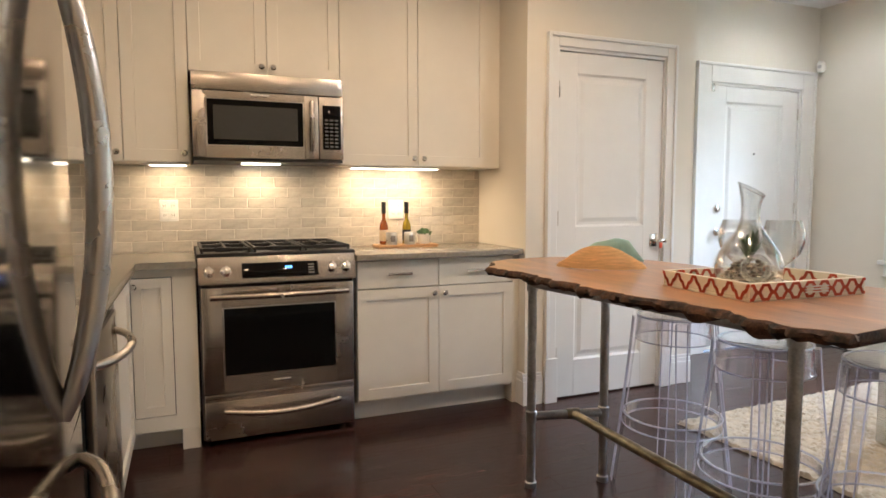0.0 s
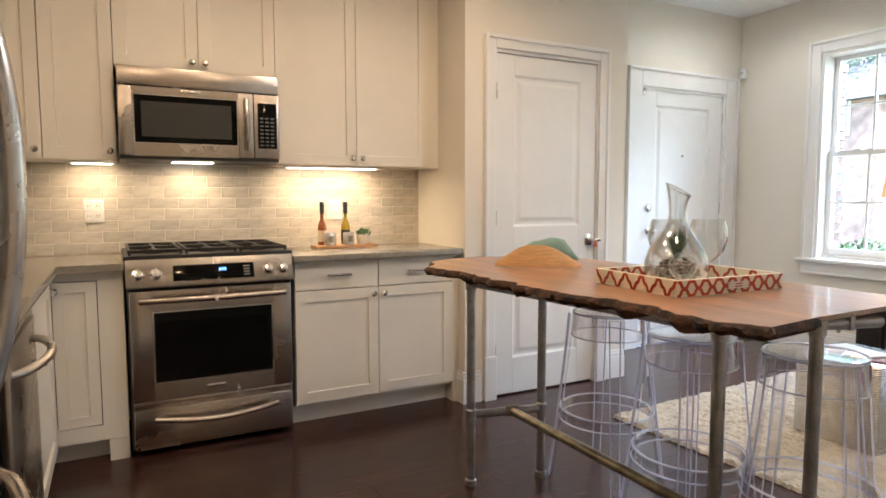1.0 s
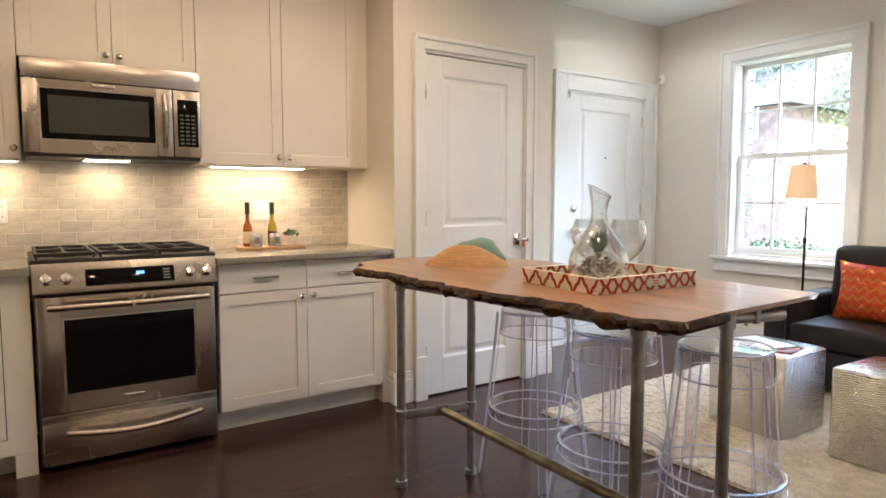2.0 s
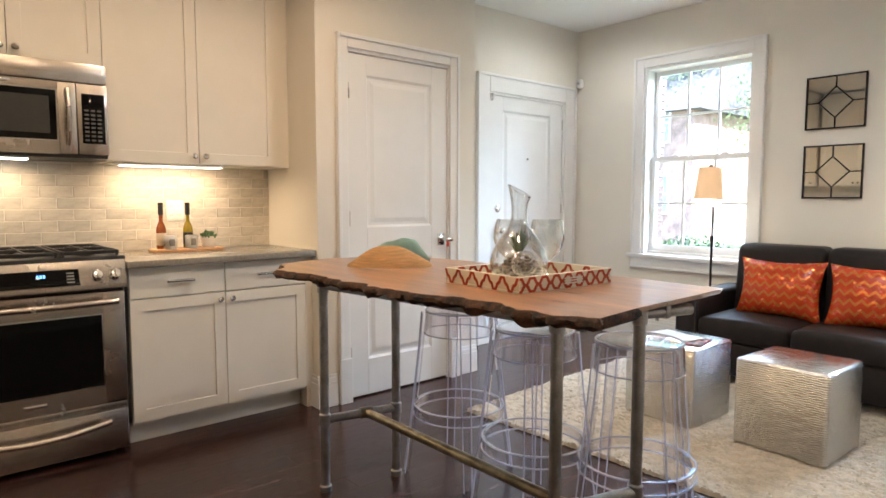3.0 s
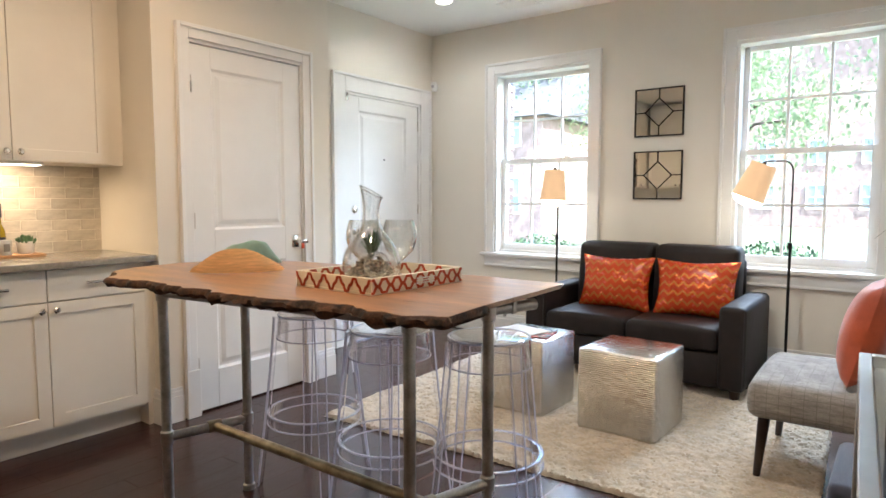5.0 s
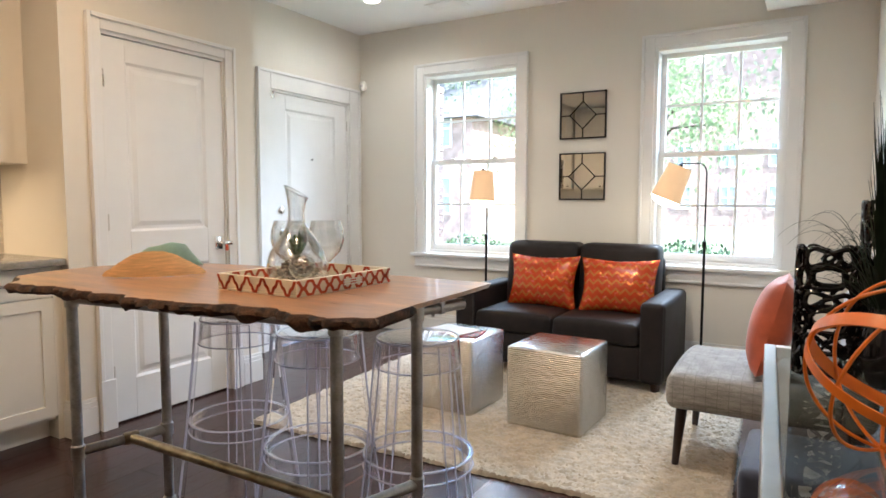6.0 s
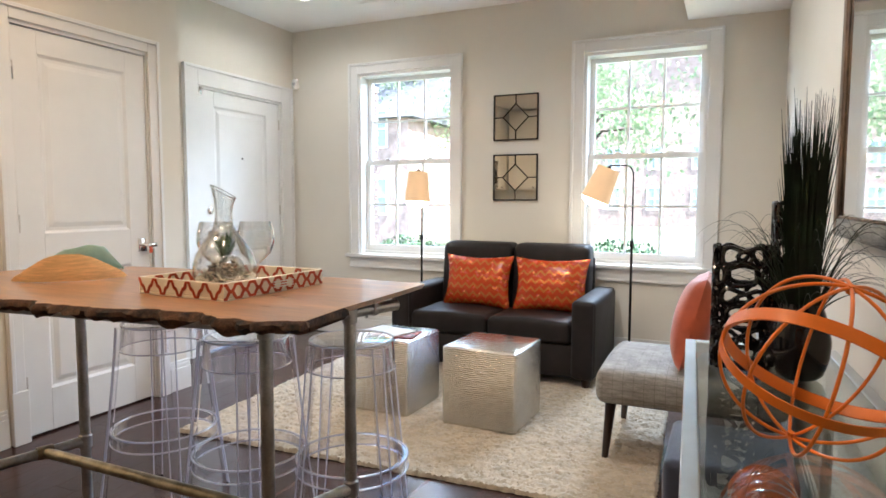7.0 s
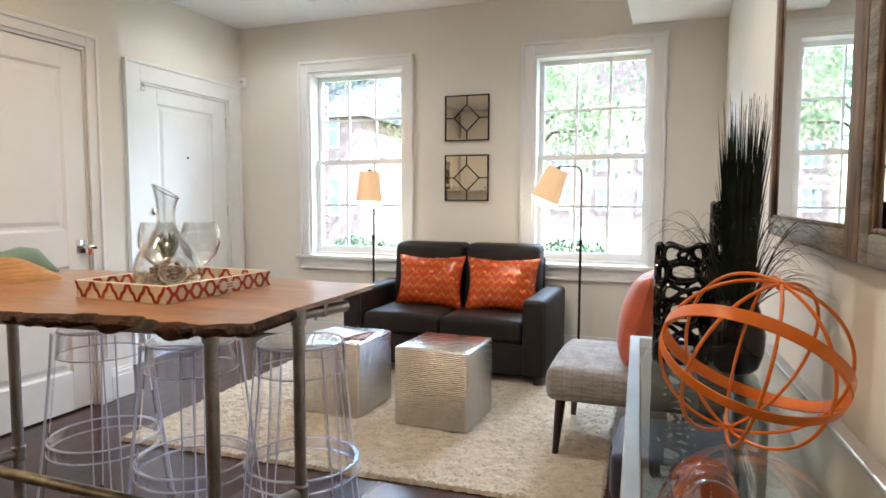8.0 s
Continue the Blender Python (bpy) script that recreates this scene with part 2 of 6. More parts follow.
def chevron_mat():
    """Orange satin with a zigzag of gold sequins; the pillow's own x runs across, z up."""
    m = mat("chevron_sequins", (0.42, 0.044, 0.010), 0.26, var=0.08, scale=14)
    nt = m.node_tree
    L = nt.links.new
    b = nt.nodes["Principled BSDF"]
    co = nt.nodes.new("ShaderNodeTexCoord")
    sep = nt.nodes.new("ShaderNodeSeparateXYZ")
    L(co.outputs["Object"], sep.inputs[0])

    def op(kind, a, v):
        n = nt.nodes.new("ShaderNodeMath")
        n.operation = kind
        L(a, n.inputs[0])
        if isinstance(v, (int, float)):
            n.inputs[1].default_value = v
        else:
            L(v, n.inputs[1])
        return n.outputs[0]
    zig = op("PINGPONG", sep.outputs["X"], 0.032)
    band = op("PINGPONG", op("ADD", sep.outputs["Z"], zig), 0.030)
    on = op("GREATER_THAN", band, 0.0195)
    mix = nt.nodes.new("ShaderNodeMix")
    mix.data_type = "RGBA"
    src = b.inputs["Base Color"].links[0].from_socket
    L(on, mix.inputs["Factor"]), L(src, mix.inputs["A"])
    mix.inputs["B"].default_value = (0.74, 0.20, 0.04, 1)
    L(mix.outputs["Result"], b.inputs["Base Color"])
    L(op("MULTIPLY", on, 0.55), b.inputs["Metallic"])
    vo = nt.nodes.new("ShaderNodeTexVoronoi")
    vo.inputs["Scale"].default_value = 130
    L(co.outputs["Object"], vo.inputs["Vector"])
    bp = nt.nodes.new("ShaderNodeBump")
    bp.inputs["Strength"].default_value, bp.inputs["Distance"].default_value = 0.5, 0.003
    L(vo.outputs["Color"], bp.inputs["Height"]), L(bp.outputs[0], b.inputs["Normal"])
    return m


def check_weave(m):
    """Lays a grid of thin broken dark threads over a fabric."""
    nt = m.node_tree
    L = nt.links.new
    co, sep, com, add, br, mix = (nt.nodes.new(k) for k in ("ShaderNodeTexCoord", "ShaderNodeSeparateXYZ", "ShaderNodeCombineXYZ", "ShaderNodeMath", "ShaderNodeTexBrick", "ShaderNodeMix"))
    mix.data_type, mix.blend_type = "RGBA", "MULTIPLY"
    L(co.outputs["Object"], sep.inputs[0]), L(sep.outputs["X"], add.inputs[0]), L(sep.outputs["Z"], add.inputs[1])
    L(sep.outputs["Y"], com.inputs["X"]), L(add.outputs[0], com.inputs["Y"]), L(com.outputs[0], br.inputs["Vector"])
    br.inputs["Scale"].default_value, br.inputs["Mortar Size"].default_value = 1.0, 0.0016
    br.inputs["Brick Width"].default_value, br.inputs["Row Height"].default_value = 0.046, 0.040
    br.inputs["Color1"].default_value, br.inputs["Color2"].default_value, br.inputs["Mortar"].default_value = (1, 1, 1, 1), (0.86, 0.86, 0.86, 1), (0.42, 0.40, 0.38, 1)
    b = nt.nodes["Principled BSDF"]
    br.offset = 0.0
    mix.inputs["Factor"].default_value = 0.5
    L(b.inputs["Base Color"].links[0].from_socket, mix.inputs["A"]), L(br.outputs["Color"], mix.inputs["B"])
    L(mix.outputs["Result"], b.inputs["Base Color"])


check_weave(GREYWEAVE)
SILVER, CHEVRON = silver_mat(), chevron_mat()

# ---- building blocks ----


def B():
    return bmesh.new()


def box(bm, x0, y0, z0, x1, y1, z1, bevel=0.0, seg=2):
    """A box between two corners, its edges rounded."""
    c = Matrix.Translation(((x0 + x1) / 2, (y0 + y1) / 2, (z0 + z1) / 2)) @ Matrix.Diagonal((abs(x1 - x0), abs(y1 - y0), abs(z1 - z0), 1))
    vs = bmesh.ops.create_cube(bm, size=1, matrix=c)["verts"]
    if bevel:
        bmesh.ops.bevel(bm, geom=list({e for v in vs for e in v.link_edges}), offset=bevel, segments=seg, affect="EDGES", profile=0.5)
    return bm


def lathe(bm, profile, at=(0, 0, 0), n=32, m=None):
    """Turn a profile of (radius, height) round the z axis."""
    rings = []
    for r, z in profile:
        rings.append([bm.verts.new((r * math.cos(2 * math.pi * i / n), r * math.sin(2 * math.pi * i / n), z)) for i in range(n)] if r > 1e-5 else [bm.verts.new((0, 0, z))])
    new_v = [v for r in rings for v in r]
    for a, b in zip(rings, rings[1:]):
        for i in range(n):
            j = (i + 1) % n
            if len(a) == 1 and len(b) > 1:
                bm.faces.new((a[0], b[j], b[i]))
            elif len(b) == 1 and len(a) > 1:
                bm.faces.new((a[i], a[j], b[0]))
            elif len(a) > 1:
                bm.faces.new((a[i], a[j], b[j], b[i]))
    mm = Matrix.Translation(at) @ (m or Matrix())
    bmesh.ops.transform(bm, matrix=mm, verts=new_v)
    return bm


def tube(bm, pts, r, n=10, closed=False, flat=1.0, cap=True):
    """A tube along points; r is one radius or one for each point; flat squashes the section."""
    pts = [Vector(p) for p in pts]
    k = len(pts)
    rs = r if isinstance(r, (list, tuple)) else [r] * k
    rings, up = [], None
    for i, p in enumerate(pts):
        d = (pts[(i + 1) % k] - pts[i - 1]) if closed else (pts[min(i + 1, k - 1)] - pts[max(i - 1, 0)])
        d.normalize()
        if up is None:
            up = d.orthogonal().normalized() if abs(d.z) > 0.95 else Vector((0, 0, 1))
        side = d.cross(up)
        side.normalize()
        up = side.cross(d).normalized()
        rings.append([bm.verts.new(p + rs[i] * (math.cos(2 * math.pi * a / n) * side + flat * math.sin(2 * math.pi * a / n) * up)) for a in range(n)])
    for i in range(k if closed else k - 1):
        a, b = rings[i], rings[(i + 1) % k]
        for j in range(n):
            bm.faces.new((a[j], a[(j + 1) % n], b[(j + 1) % n], b[j]))
    if not closed and cap:
        bm.faces.new(rings[0]), bm.faces.new(list(reversed(rings[-1])))
    return bm


def cyl(bm, p, q, r, n=16):
    return tube(bm, [p, q], r, n)


def arc(c, r, a0, a1, n=24, z=None):
    return [(c[0] + r * math.cos(a0 + (a1 - a0) * i / n), c[1] + r * math.sin(a0 + (a1 - a0) * i / n), c[2]) for i in range(n + (abs(a1 - a0) < 6.28))]


def shade(me, smooth):
    if smooth:
        me.shade_smooth() if hasattr(me, "shade_smooth") else None
        me.set_sharp_from_angle(angle=radians(38))


def mesh_of(name, bm, material, smooth=True):
    bmesh.ops.recalc_face_normals(bm, faces=bm.faces)
    me = bpy.data.meshes.new(name)
    bm.to_mesh(me)
    bm.free()
    me.materials.append(material)
    shade(me, smooth)
    return me


def thing(name, label, category, at=(0, 0, 0), group="", rz=0):
    ob = new(name)
    ob.empty_display_size = 0.1
    ob.matrix_basis = pose(*at, 0, 0, rz)
    return tagged(ob, label, category, group)


def part(name, bm, material, parent, label="", local=False, smooth=True, m=None):
    """One mesh under a thing or a part. Its mesh is in world metres, or in the thing's own with local."""
    ob = new(name, mesh_of(name, bm, material, smooth))
    ob.parent = parent
    if m is not None:
        ob.matrix_basis = m
    if not local and parent.type == "EMPTY":
        ob.matrix_parent_inverse = parent.matrix_basis.inverted()
    return tagged(ob, label)


def single(name, bm, material, label, category, group="", kind="", smooth=True):
    return tagged(new(name, mesh_of(name, bm, material, smooth)), label, category, group, kind)


def structure(name, bm, material, label, smooth=False):
    return tagged(new(name, mesh_of(name, bm, material, smooth)), label, kind="structure")


def cushion(bm, w, d, h, n=18, pinch=0.5, m=None):
    """A stuffed cushion, w across x, h along z, d thick along y, with drawn-out corners."""
    rows = []
    for s in (1, -1):
        g = []
        for i in range(n + 1):
            u = -1 + 2 * i / n
            row = []
            for j in range(n + 1):
                v = -1 + 2 * j / n
                f = ((1 - u * u) * (1 - v * v)) ** 0.42
                pull = 1 - 0.10 * pinch * ((1 - u * u) * (v * v) + (1 - v * v) * (u * u))
                wob = 1 + 0.08 * noise.noise((u * 1.7, v * 1.7, s * 3.1 + w * 9))
                row.append(bm.verts.new((u * w / 2 * (1 - 0.12 * pinch * (1 - v * v) * abs(u) ** 3) * pull, s * d / 2 * f * wob, v * h / 2 * (1 - 0.12 * pinch * (1 - u * u) * abs(v) ** 3) * pull)))
            g.append(row)
        for i in range(n):
            for j in range(n):
                bm.faces.new((g[i][j], g[i + 1][j], g[i + 1][j + 1], g[i][j + 1]))
        rows.append(g)
    bmesh.ops.remove_doubles(bm, verts=bm.verts, dist=0.0005)
    if m is not None:
        bmesh.ops.transform(bm, matrix=m, verts=bm.verts)
    return bm


# ---- the room ----
def walls_with_holes(name, label, axis, at, thick, a0, a1, z1, holes):
    """A wall across axis ('x' or 'y') from at to at + thick, running a0..a1, with holes (b0, b1, z0, z1)."""
    bm = B()

    def put(b0, b1, c0, c1):
        if b1 - b0 > 1e-4 and c1 - c0 > 1e-4:
            if axis == "x":
                box(bm, at, b0, c0, at + thick, b1, c1)
            else:
                box(bm, b0, at, c0, b1, at + thick, c1)
    cur = a0
    for b0, b1, c0, c1 in sorted(holes):
        put(cur, b0, 0, z1), put(b0, b1, 0, c0), put(b0, b1, c1, z1)
        cur = b1
    put(cur, a1, 0, z1)
    return structure(name, bm, PAINT_WALL, label)


W1, W2 = (2.075, 2.985), (0.115, 0.985)          # window openings along y
WZ0, WZ1 = 0.745, 2.33
CLD, END_ = (2.030, 2.812), (3.735, 4.720)      # closet and entry door leaves along x
DH, EH = 2.092, 2.100                             # door heads
walls_with_holes("wall_east", "warm grey painted wall with two sash windows", "x", XW, 0.22, YR - 0.2, YE + 0.2, CEIL, [(*W2, WZ0, WZ1), (*W1, WZ0, WZ1)])
walls_with_holes("wall_entry", "warm grey painted wall round the entry door", "y", YE, 0.2, 3.05, XW, CEIL, [(END_[0], END_[1], 0, EH)])
walls_with_holes("wall_closet", "warm grey painted closet wall", "y", YC, 0.12, XS, 3.05, CEIL, [(CLD[0], CLD[1], 0, DH)])
structure("wall_closet_end", box(B(), 2.93, YC + 0.12, 0, 3.05, YE, CEIL), PAINT_WALL, "warm grey painted side of the closet")
structure("wall_kitchen_end", box(B(), XS, YC + 0.12, 0, XS + 0.11, YB, CEIL), PAINT_WALL, "cream painted wall at the counter's end")
structure("wall_closet_inner", box(B(), XS, 3.9, 0, 3.05, 4.0, CEIL), PAINT_WALL, "plain wall inside the closet")
wall_k = structure("wall_kitchen", box(B(), XL - 0.12, YB, 0, XS + 0.11, YB + 0.12, CEIL), PAINT_WALL, "painted kitchen wall behind the cabinets")
structure("wall_west", box(B(), XL - 0.12, 0.40, 0, XL, YB, CEIL), PAINT_WALL, "painted wall behind the refrigerator")
structure("wall_hall", box(B(), XFAR, 0.28, 0, XL - 0.12, 0.40, CEIL), PAINT_WALL, "painted hall wall")
structure("wall_hall_end", box(B(), XFAR - 0.12, YR - 0.2, 0, XFAR, 0.40, CEIL), PAINT_WALL, "painted wall at the hall's end")
structure("wall_south", box(B(), XFAR, YR - 0.2, 0, XW, YR, CEIL), PAINT_WALL, "warm grey painted wall behind the console")
structure("ceiling", box(B(), XFAR - 0.12, YR - 0.2, CEIL, XW + 0.22, 4.0, CEIL + 0.15), PAINT_CEIL, "white painted flat ceiling")
structure("soffit", box(B(), XFAR, YR + 0.001, 2.49, XW - 0.001, 0.265, CEIL - 0.001, 0.004), PAINT_CEIL, "white boxed soffit along the ceiling")


def moulding(bm, axis, at, out, a0, a1, z0, z1):
    """A board with a stepped top, lying on a wall at 'at', standing out by 'out' (signed)."""
    for lo, hi, o in ((z0, z1 - 0.045, 1.0), (z1 - 0.045, z1 - 0.018, 0.75), (z1 - 0.018, z1, 0.5)):
        if axis == "y":
            box(bm, a0, at, lo, a1, at + out * o, hi, 0.002, 1)
        else:
            box(bm, at, a0, lo, at + out * o, a1, hi, 0.002, 1)
    return bm


for nm, args in (("baseboard_east", ("x", XW, -0.02, YR + 0.02, YE)), ("baseboard_south", ("y", YR, 0.02, XFAR, XW - 0.02)), ("baseboard_closet", ("y", YC, -0.02, XS - 0.02, 1.93)),
                 ("baseboard_closet_side", ("y", YC, -0.02, 2.91, 3.07)), ("baseboard_closet_end", ("x", 3.05, 0.02, YC, YE)), ("baseboard_entry", ("y", YE, -0.02, 3.07, 3.585)),
                 ("baseboard_kitchen_end", ("x", XS, -0.02, YC, 3.30))):
    structure(nm, moulding(B(), args[0], args[1], args[2], args[3], args[4], 0, 0.19), PAINT_TRIM, "white painted moulded baseboard")


def casing(name, x0, x1, ztop, y, width, label, plinth=0.27):
    """A door casing on a wall at y: two legs, a head, stepped, on plinth blocks."""
    bm = B()
    for a0, a1, o0, o1 in ((x0 - width, x0, x0 - width, x0 - width + 0.022), (x1, x1 + width, x1 + width - 0.022, x1 + width)):
        box(bm, a0, y - 0.018, 0, a1, y, ztop + width, 0.003, 1)
        box(bm, o0, y - 0.032, 0, o1, y - 0.018, ztop + width, 0.003, 1)
        if plinth:
            box(bm, a0 - 0.004, y - 0.036, 0, a1 + 0.004, y - 0.0185, plinth, 0.003, 1)
    box(bm, x0, y - 0.0175, ztop, x1, y, ztop + width, 0.003, 1)
    box(bm, x0 - width + 0.022, y - 0.0315, ztop + width - 0.022, x1 + width - 0.022, y - 0.018, ztop + width, 0.003, 1)
    return structure(name, bm, PAINT_TRIM, label)


def jamb(name, x0, x1, ztop, y, depth, label):
    bm = B()
    box(bm, x0 - 0.001, y, 0, x0 + 0.018, y + depth, ztop), box(bm, x1 - 0.018, y, 0, x1 + 0.001, y + depth, ztop)
    box(bm, x0 + 0.018, y, ztop - 0.018, x1 - 0.018, y + depth, ztop + 0.001)
    return structure(name, bm, PAINT_TRIM, label)


def panel_door(name, x0, x1, y, z0, z1, split, label, stile=0.130, top=0.117):
    """A two-panel door leaf whose face is at y, with moulded recessed panels."""
    ob = thing(name, label, "", ((x0 + x1) / 2, y, 0))
    ob["kind"] = "structure"
    bm = B()
    t = 0.035
    rails = [(z0, z0 + 0.22), split, (z1 - top, z1)]
    box(bm, x0, y, z0, x0 + stile, y + t, z1, 0.002, 1), box(bm, x1 - stile, y, z0, x1, y + t, z1, 0.002, 1)
    for a, b in rails:
        box(bm, x0 + stile, y, a, x1 - stile, y + t, b)
    part("leaf_frame", bm, PAINT_TRIM, ob)
    for a, b in ((rails[0][1], rails[1][0]), (rails[1][1], rails[2][0])):
        bm = B()
        X0, X1 = x0 + stile, x1 - stile
        box(bm, X0, y + 0.014, a, X1, y + t - 0.004, b)
        v = [[bm.verts.new(p) for p in ((X0 + o, yy, a + o), (X1 - o, yy, a + o), (X1 - o, yy, b - o), (X0 + o, yy, b - o))] for o, yy in ((0.0, y + 0.002), (0.014, y + 0.012), (0.03, y + 0.012), (0.055, y + 0.004))]
        for p, q in zip(v, v[1:]):
            for i in range(4):
                bm.faces.new((p[i], p[(i + 1) % 4], q[(i + 1) % 4], q[i]))
        bm.faces.new(v[-1])
        part("door_panel", bm, PAINT_TRIM, ob, smooth=False)
    return ob


def hinge(x, y, z, parent):
    bm = B()
    cyl(bm, (x, y - 0.005, z - 0.045), (x, y - 0.005, z + 0.045), 0.006, 10)
    box(bm, x - 0.003, y - 0.004, z - 0.043, x + 0.009, y - 0.001, z + 0.043)
    part("hinge", bm, SATIN, parent, "satin nickel hinge")


casing("trim_closet", CLD[0] - 0.010, CLD[1] + 0.002, DH, YC, 0.075, "white painted stepped door casing on plinth blocks")
jamb("trim_closet_jamb", CLD[0] - 0.012, CLD[1] + 0.012, DH + 0.001, YC, 0.12, "white painted door jamb")
d1 = panel_door("door_1", CLD[0] + 0.008, CLD[1] - 0.008, YC + 0.012, 0.012, DH - 0.022, (0.845, 1.045), "white painted two-panel closet door, closed")
for z in (0.28, 1.10, 1.85):
    hinge(CLD[0] + 0.006, YC + 0.01, z, d1)
# dark box painted as the shade under the door
part("gap_shade", box(B(), CLD[0] + 0.008, YC + 0.02, 0.001, CLD[1] - 0.008, YC + 0.04, 0.011), DARKGAP, d1)
bm = B()
box(bm, 2.722, YC + 0.004, 0.91, 2.782, YC + 0.012, 0.99, 0.003)
cyl(bm, (2.752, YC + 0.012, 0.95), (2.752, YC - 0.045, 0.95), 0.011)
kb = part("rose_plate", bm, CHROME, d1, "square chrome rose plate")
bm = B()
box(bm, 2.738, YC - 0.062, 0.938, 2.802, YC - 0.046, 0.962, 0.004)
part("lever_handle", bm, CHROME, d1, "chrome lever handle")
part("door_tag", box(B(), 2.738, YC - 0.068, 0.905, 2.762, YC - 0.064, 0.94, 0.002), REDPAT, d1, "small red tag hanging from the lever")
casing("trim_entry", END_[0], END_[1], EH, YE, 0.145, "wide white painted entry door casing", plinth=0)
jamb("trim_entry_jamb", END_[0], END_[1], EH - 0.001, YE, 0.2, "white painted entry jamb")
d2 = panel_door("door_2", END_[0] + 0.02, END_[1] - 0.02, YE + 0.012, 0.012, EH - 0.020, (0.80, 0.95), "white painted two-panel entry door with a peephole, closed", stile=0.165)
for z in (0.30, 1.13, 1.90):
    hinge(END_[1] - 0.022, YE + 0.01, z, d2)
bm = B()
lathe(bm, [(0, 0), (0.030, 0), (0.030, 0.012), (0.022, 0.018), (0, 0.018)], (3.850, YE + 0.012, 1.135), 20, pose(0, 0, 0, 90))
part("deadbolt", bm, CHROME, d2, "round chrome deadbolt")
bm = B()
lathe(bm, [(0, 0), (0.03, 0), (0.03, 0.008), (0.012, 0.012), (0.012, 0.04), (0.026, 0.05), (0.028, 0.065), (0.016, 0.078), (0, 0.08)], (3.850, YE + 0.012, 0.95), 20, pose(0, 0, 0, 90))
part("door_knob", bm, CHROME, d2, "round chrome knob")
part("peephole", lathe(B(), [(0, 0), (0.008, 0), (0.008, 0.004), (0, 0.004)], (4.225, YE + 0.008, 1.567), 12, pose(0, 0, 0, 90)), BLACKMET, d2, "small dark peephole")
part("door_latch", box(B(), END_[0] + 0.012, YE - 0.012, 2.03, END_[0] + 0.040, YE + 0.012, 2.09, 0.004), CHROME, d2, "nickel latch at the top corner")


def sash_window(name, y0, y1, label):
    """Double-hung window in the east wall, three panes across and two high in each sash."""
    ob = thing(name, label, "", (XW, (y0 + y1) / 2, WZ0))
    ob["kind"] = "structure"
    x, wd = XW, 0.092
    bm = B()
    for a0, a1, o0, o1 in ((y0 - wd, y0, y0 - wd, y0 - wd + 0.022), (y1, y1 + wd, y1 + wd - 0.022, y1 + wd)):
        box(bm, x - 0.02, a0, WZ0, x, a1, WZ1 + wd, 0.003, 1)
        box(bm, x - 0.034, o0, WZ0, x - 0.02, o1, WZ1 + wd, 0.003, 1)
    box(bm, x - 0.0195, y0, WZ1, x, y1, WZ1 + wd, 0.003, 1)
    box(bm, x - 0.0335, y0 - wd + 0.022, WZ1 + wd - 0.022, x - 0.02, y1 + wd - 0.022, WZ1 + wd, 0.003, 1)
    part("window_casing", bm, PAINT_TRIM, ob)
    part("window_sill", box(B(), x - 0.06, y0 - wd - 0.03, WZ0 - 0.032, x + 0.06, y1 + wd + 0.03, WZ0 - 0.001, 0.006), PAINT_TRIM, ob)
    bm = B()
    box(bm, x - 0.024, y0 - wd, WZ0 - 0.125, x, y1 + wd, WZ0 - 0.033, 0.004)
    box(bm, x - 0.030, y0 - wd, WZ0 - 0.125, x - 0.024, y1 + wd, WZ0 - 0.108, 0.002)
    part("window_apron", bm, PAINT_TRIM, ob)
    bm = B()
    box(bm, x, y0, WZ0, x + 0.21, y0 + 0.022, WZ1), box(bm, x, y1 - 0.022, WZ0, x + 0.21, y1, WZ1)
    box(bm, x, y0 + 0.022, WZ1 - 0.022, x + 0.21, y1 - 0.022, WZ1), box(bm, x + 0.06, y0 + 0.022, WZ0, x + 0.21, y1 - 0.022, WZ0 + 0.022)
    part("window_frame", bm, PAINT_TRIM, ob)
    a0, a1 = y0 + 0.022, y1 - 0.022
    mid = 1.555
    for nm, z0, z1, xx in (("upper_sash", mid - 0.015, WZ1 - 0.022, x + 0.130), ("lower_sash", WZ0 + 0.022, mid + 0.022, x + 0.092)):
        bm = B()
        fr = 0.038
        box(bm, xx, a0, z0, xx + 0.035, a0 + fr, z1, 0.003, 1), box(bm, xx, a1 - fr, z0, xx + 0.035, a1, z1, 0.003, 1)
        box(bm, xx, a0 + fr, z0, xx + 0.035, a1 - fr, z0 + (0.055 if nm == "lower_sash" else 0.036)), box(bm, xx, a0 + fr, z1 - 0.036, xx + 0.035, a1 - fr, z1)
        sash = part(nm, bm, PAINT_TRIM, ob)
        b0, b1, c0, c1 = a0 + fr, a1 - fr, z0 + (0.055 if nm == "lower_sash" else 0.036), z1 - 0.036
        bm = B()
        for i in (1, 2):
            yy = b0 + (b1 - b0) * i / 3
            box(bm, xx + 0.006, yy - 0.009, c0, xx + 0.029, yy + 0.009, c1, 0.002, 1)
        zz = (c0 + c1) / 2
        for i in range(3):
            p0, p1 = b0 + (b1 - b0) * i / 3 + (0.009 if i else 0), b0 + (b1 - b0) * (i + 1) / 3 - (0.009 if i < 2 else 0)
            box(bm, xx + 0.006, p0, zz - 0.009, xx + 0.029, p1, zz + 0.009, 0.002, 1)
        part("glazing_bars", bm, PAINT_TRIM, sash)
        for i in range(3):
            for z_a, z_b in ((c0, zz), (zz, c1)):
                bm = B()
                box(bm, xx + 0.016, b0 + (b1 - b0) * i / 3 + 0.002, z_a + 0.002, xx + 0.019, b0 + (b1 - b0) * (i + 1) / 3 - 0.002, z_b - 0.002)
                pn = part("pane", bm, PANE, sash)
                pn.visible_shadow = False
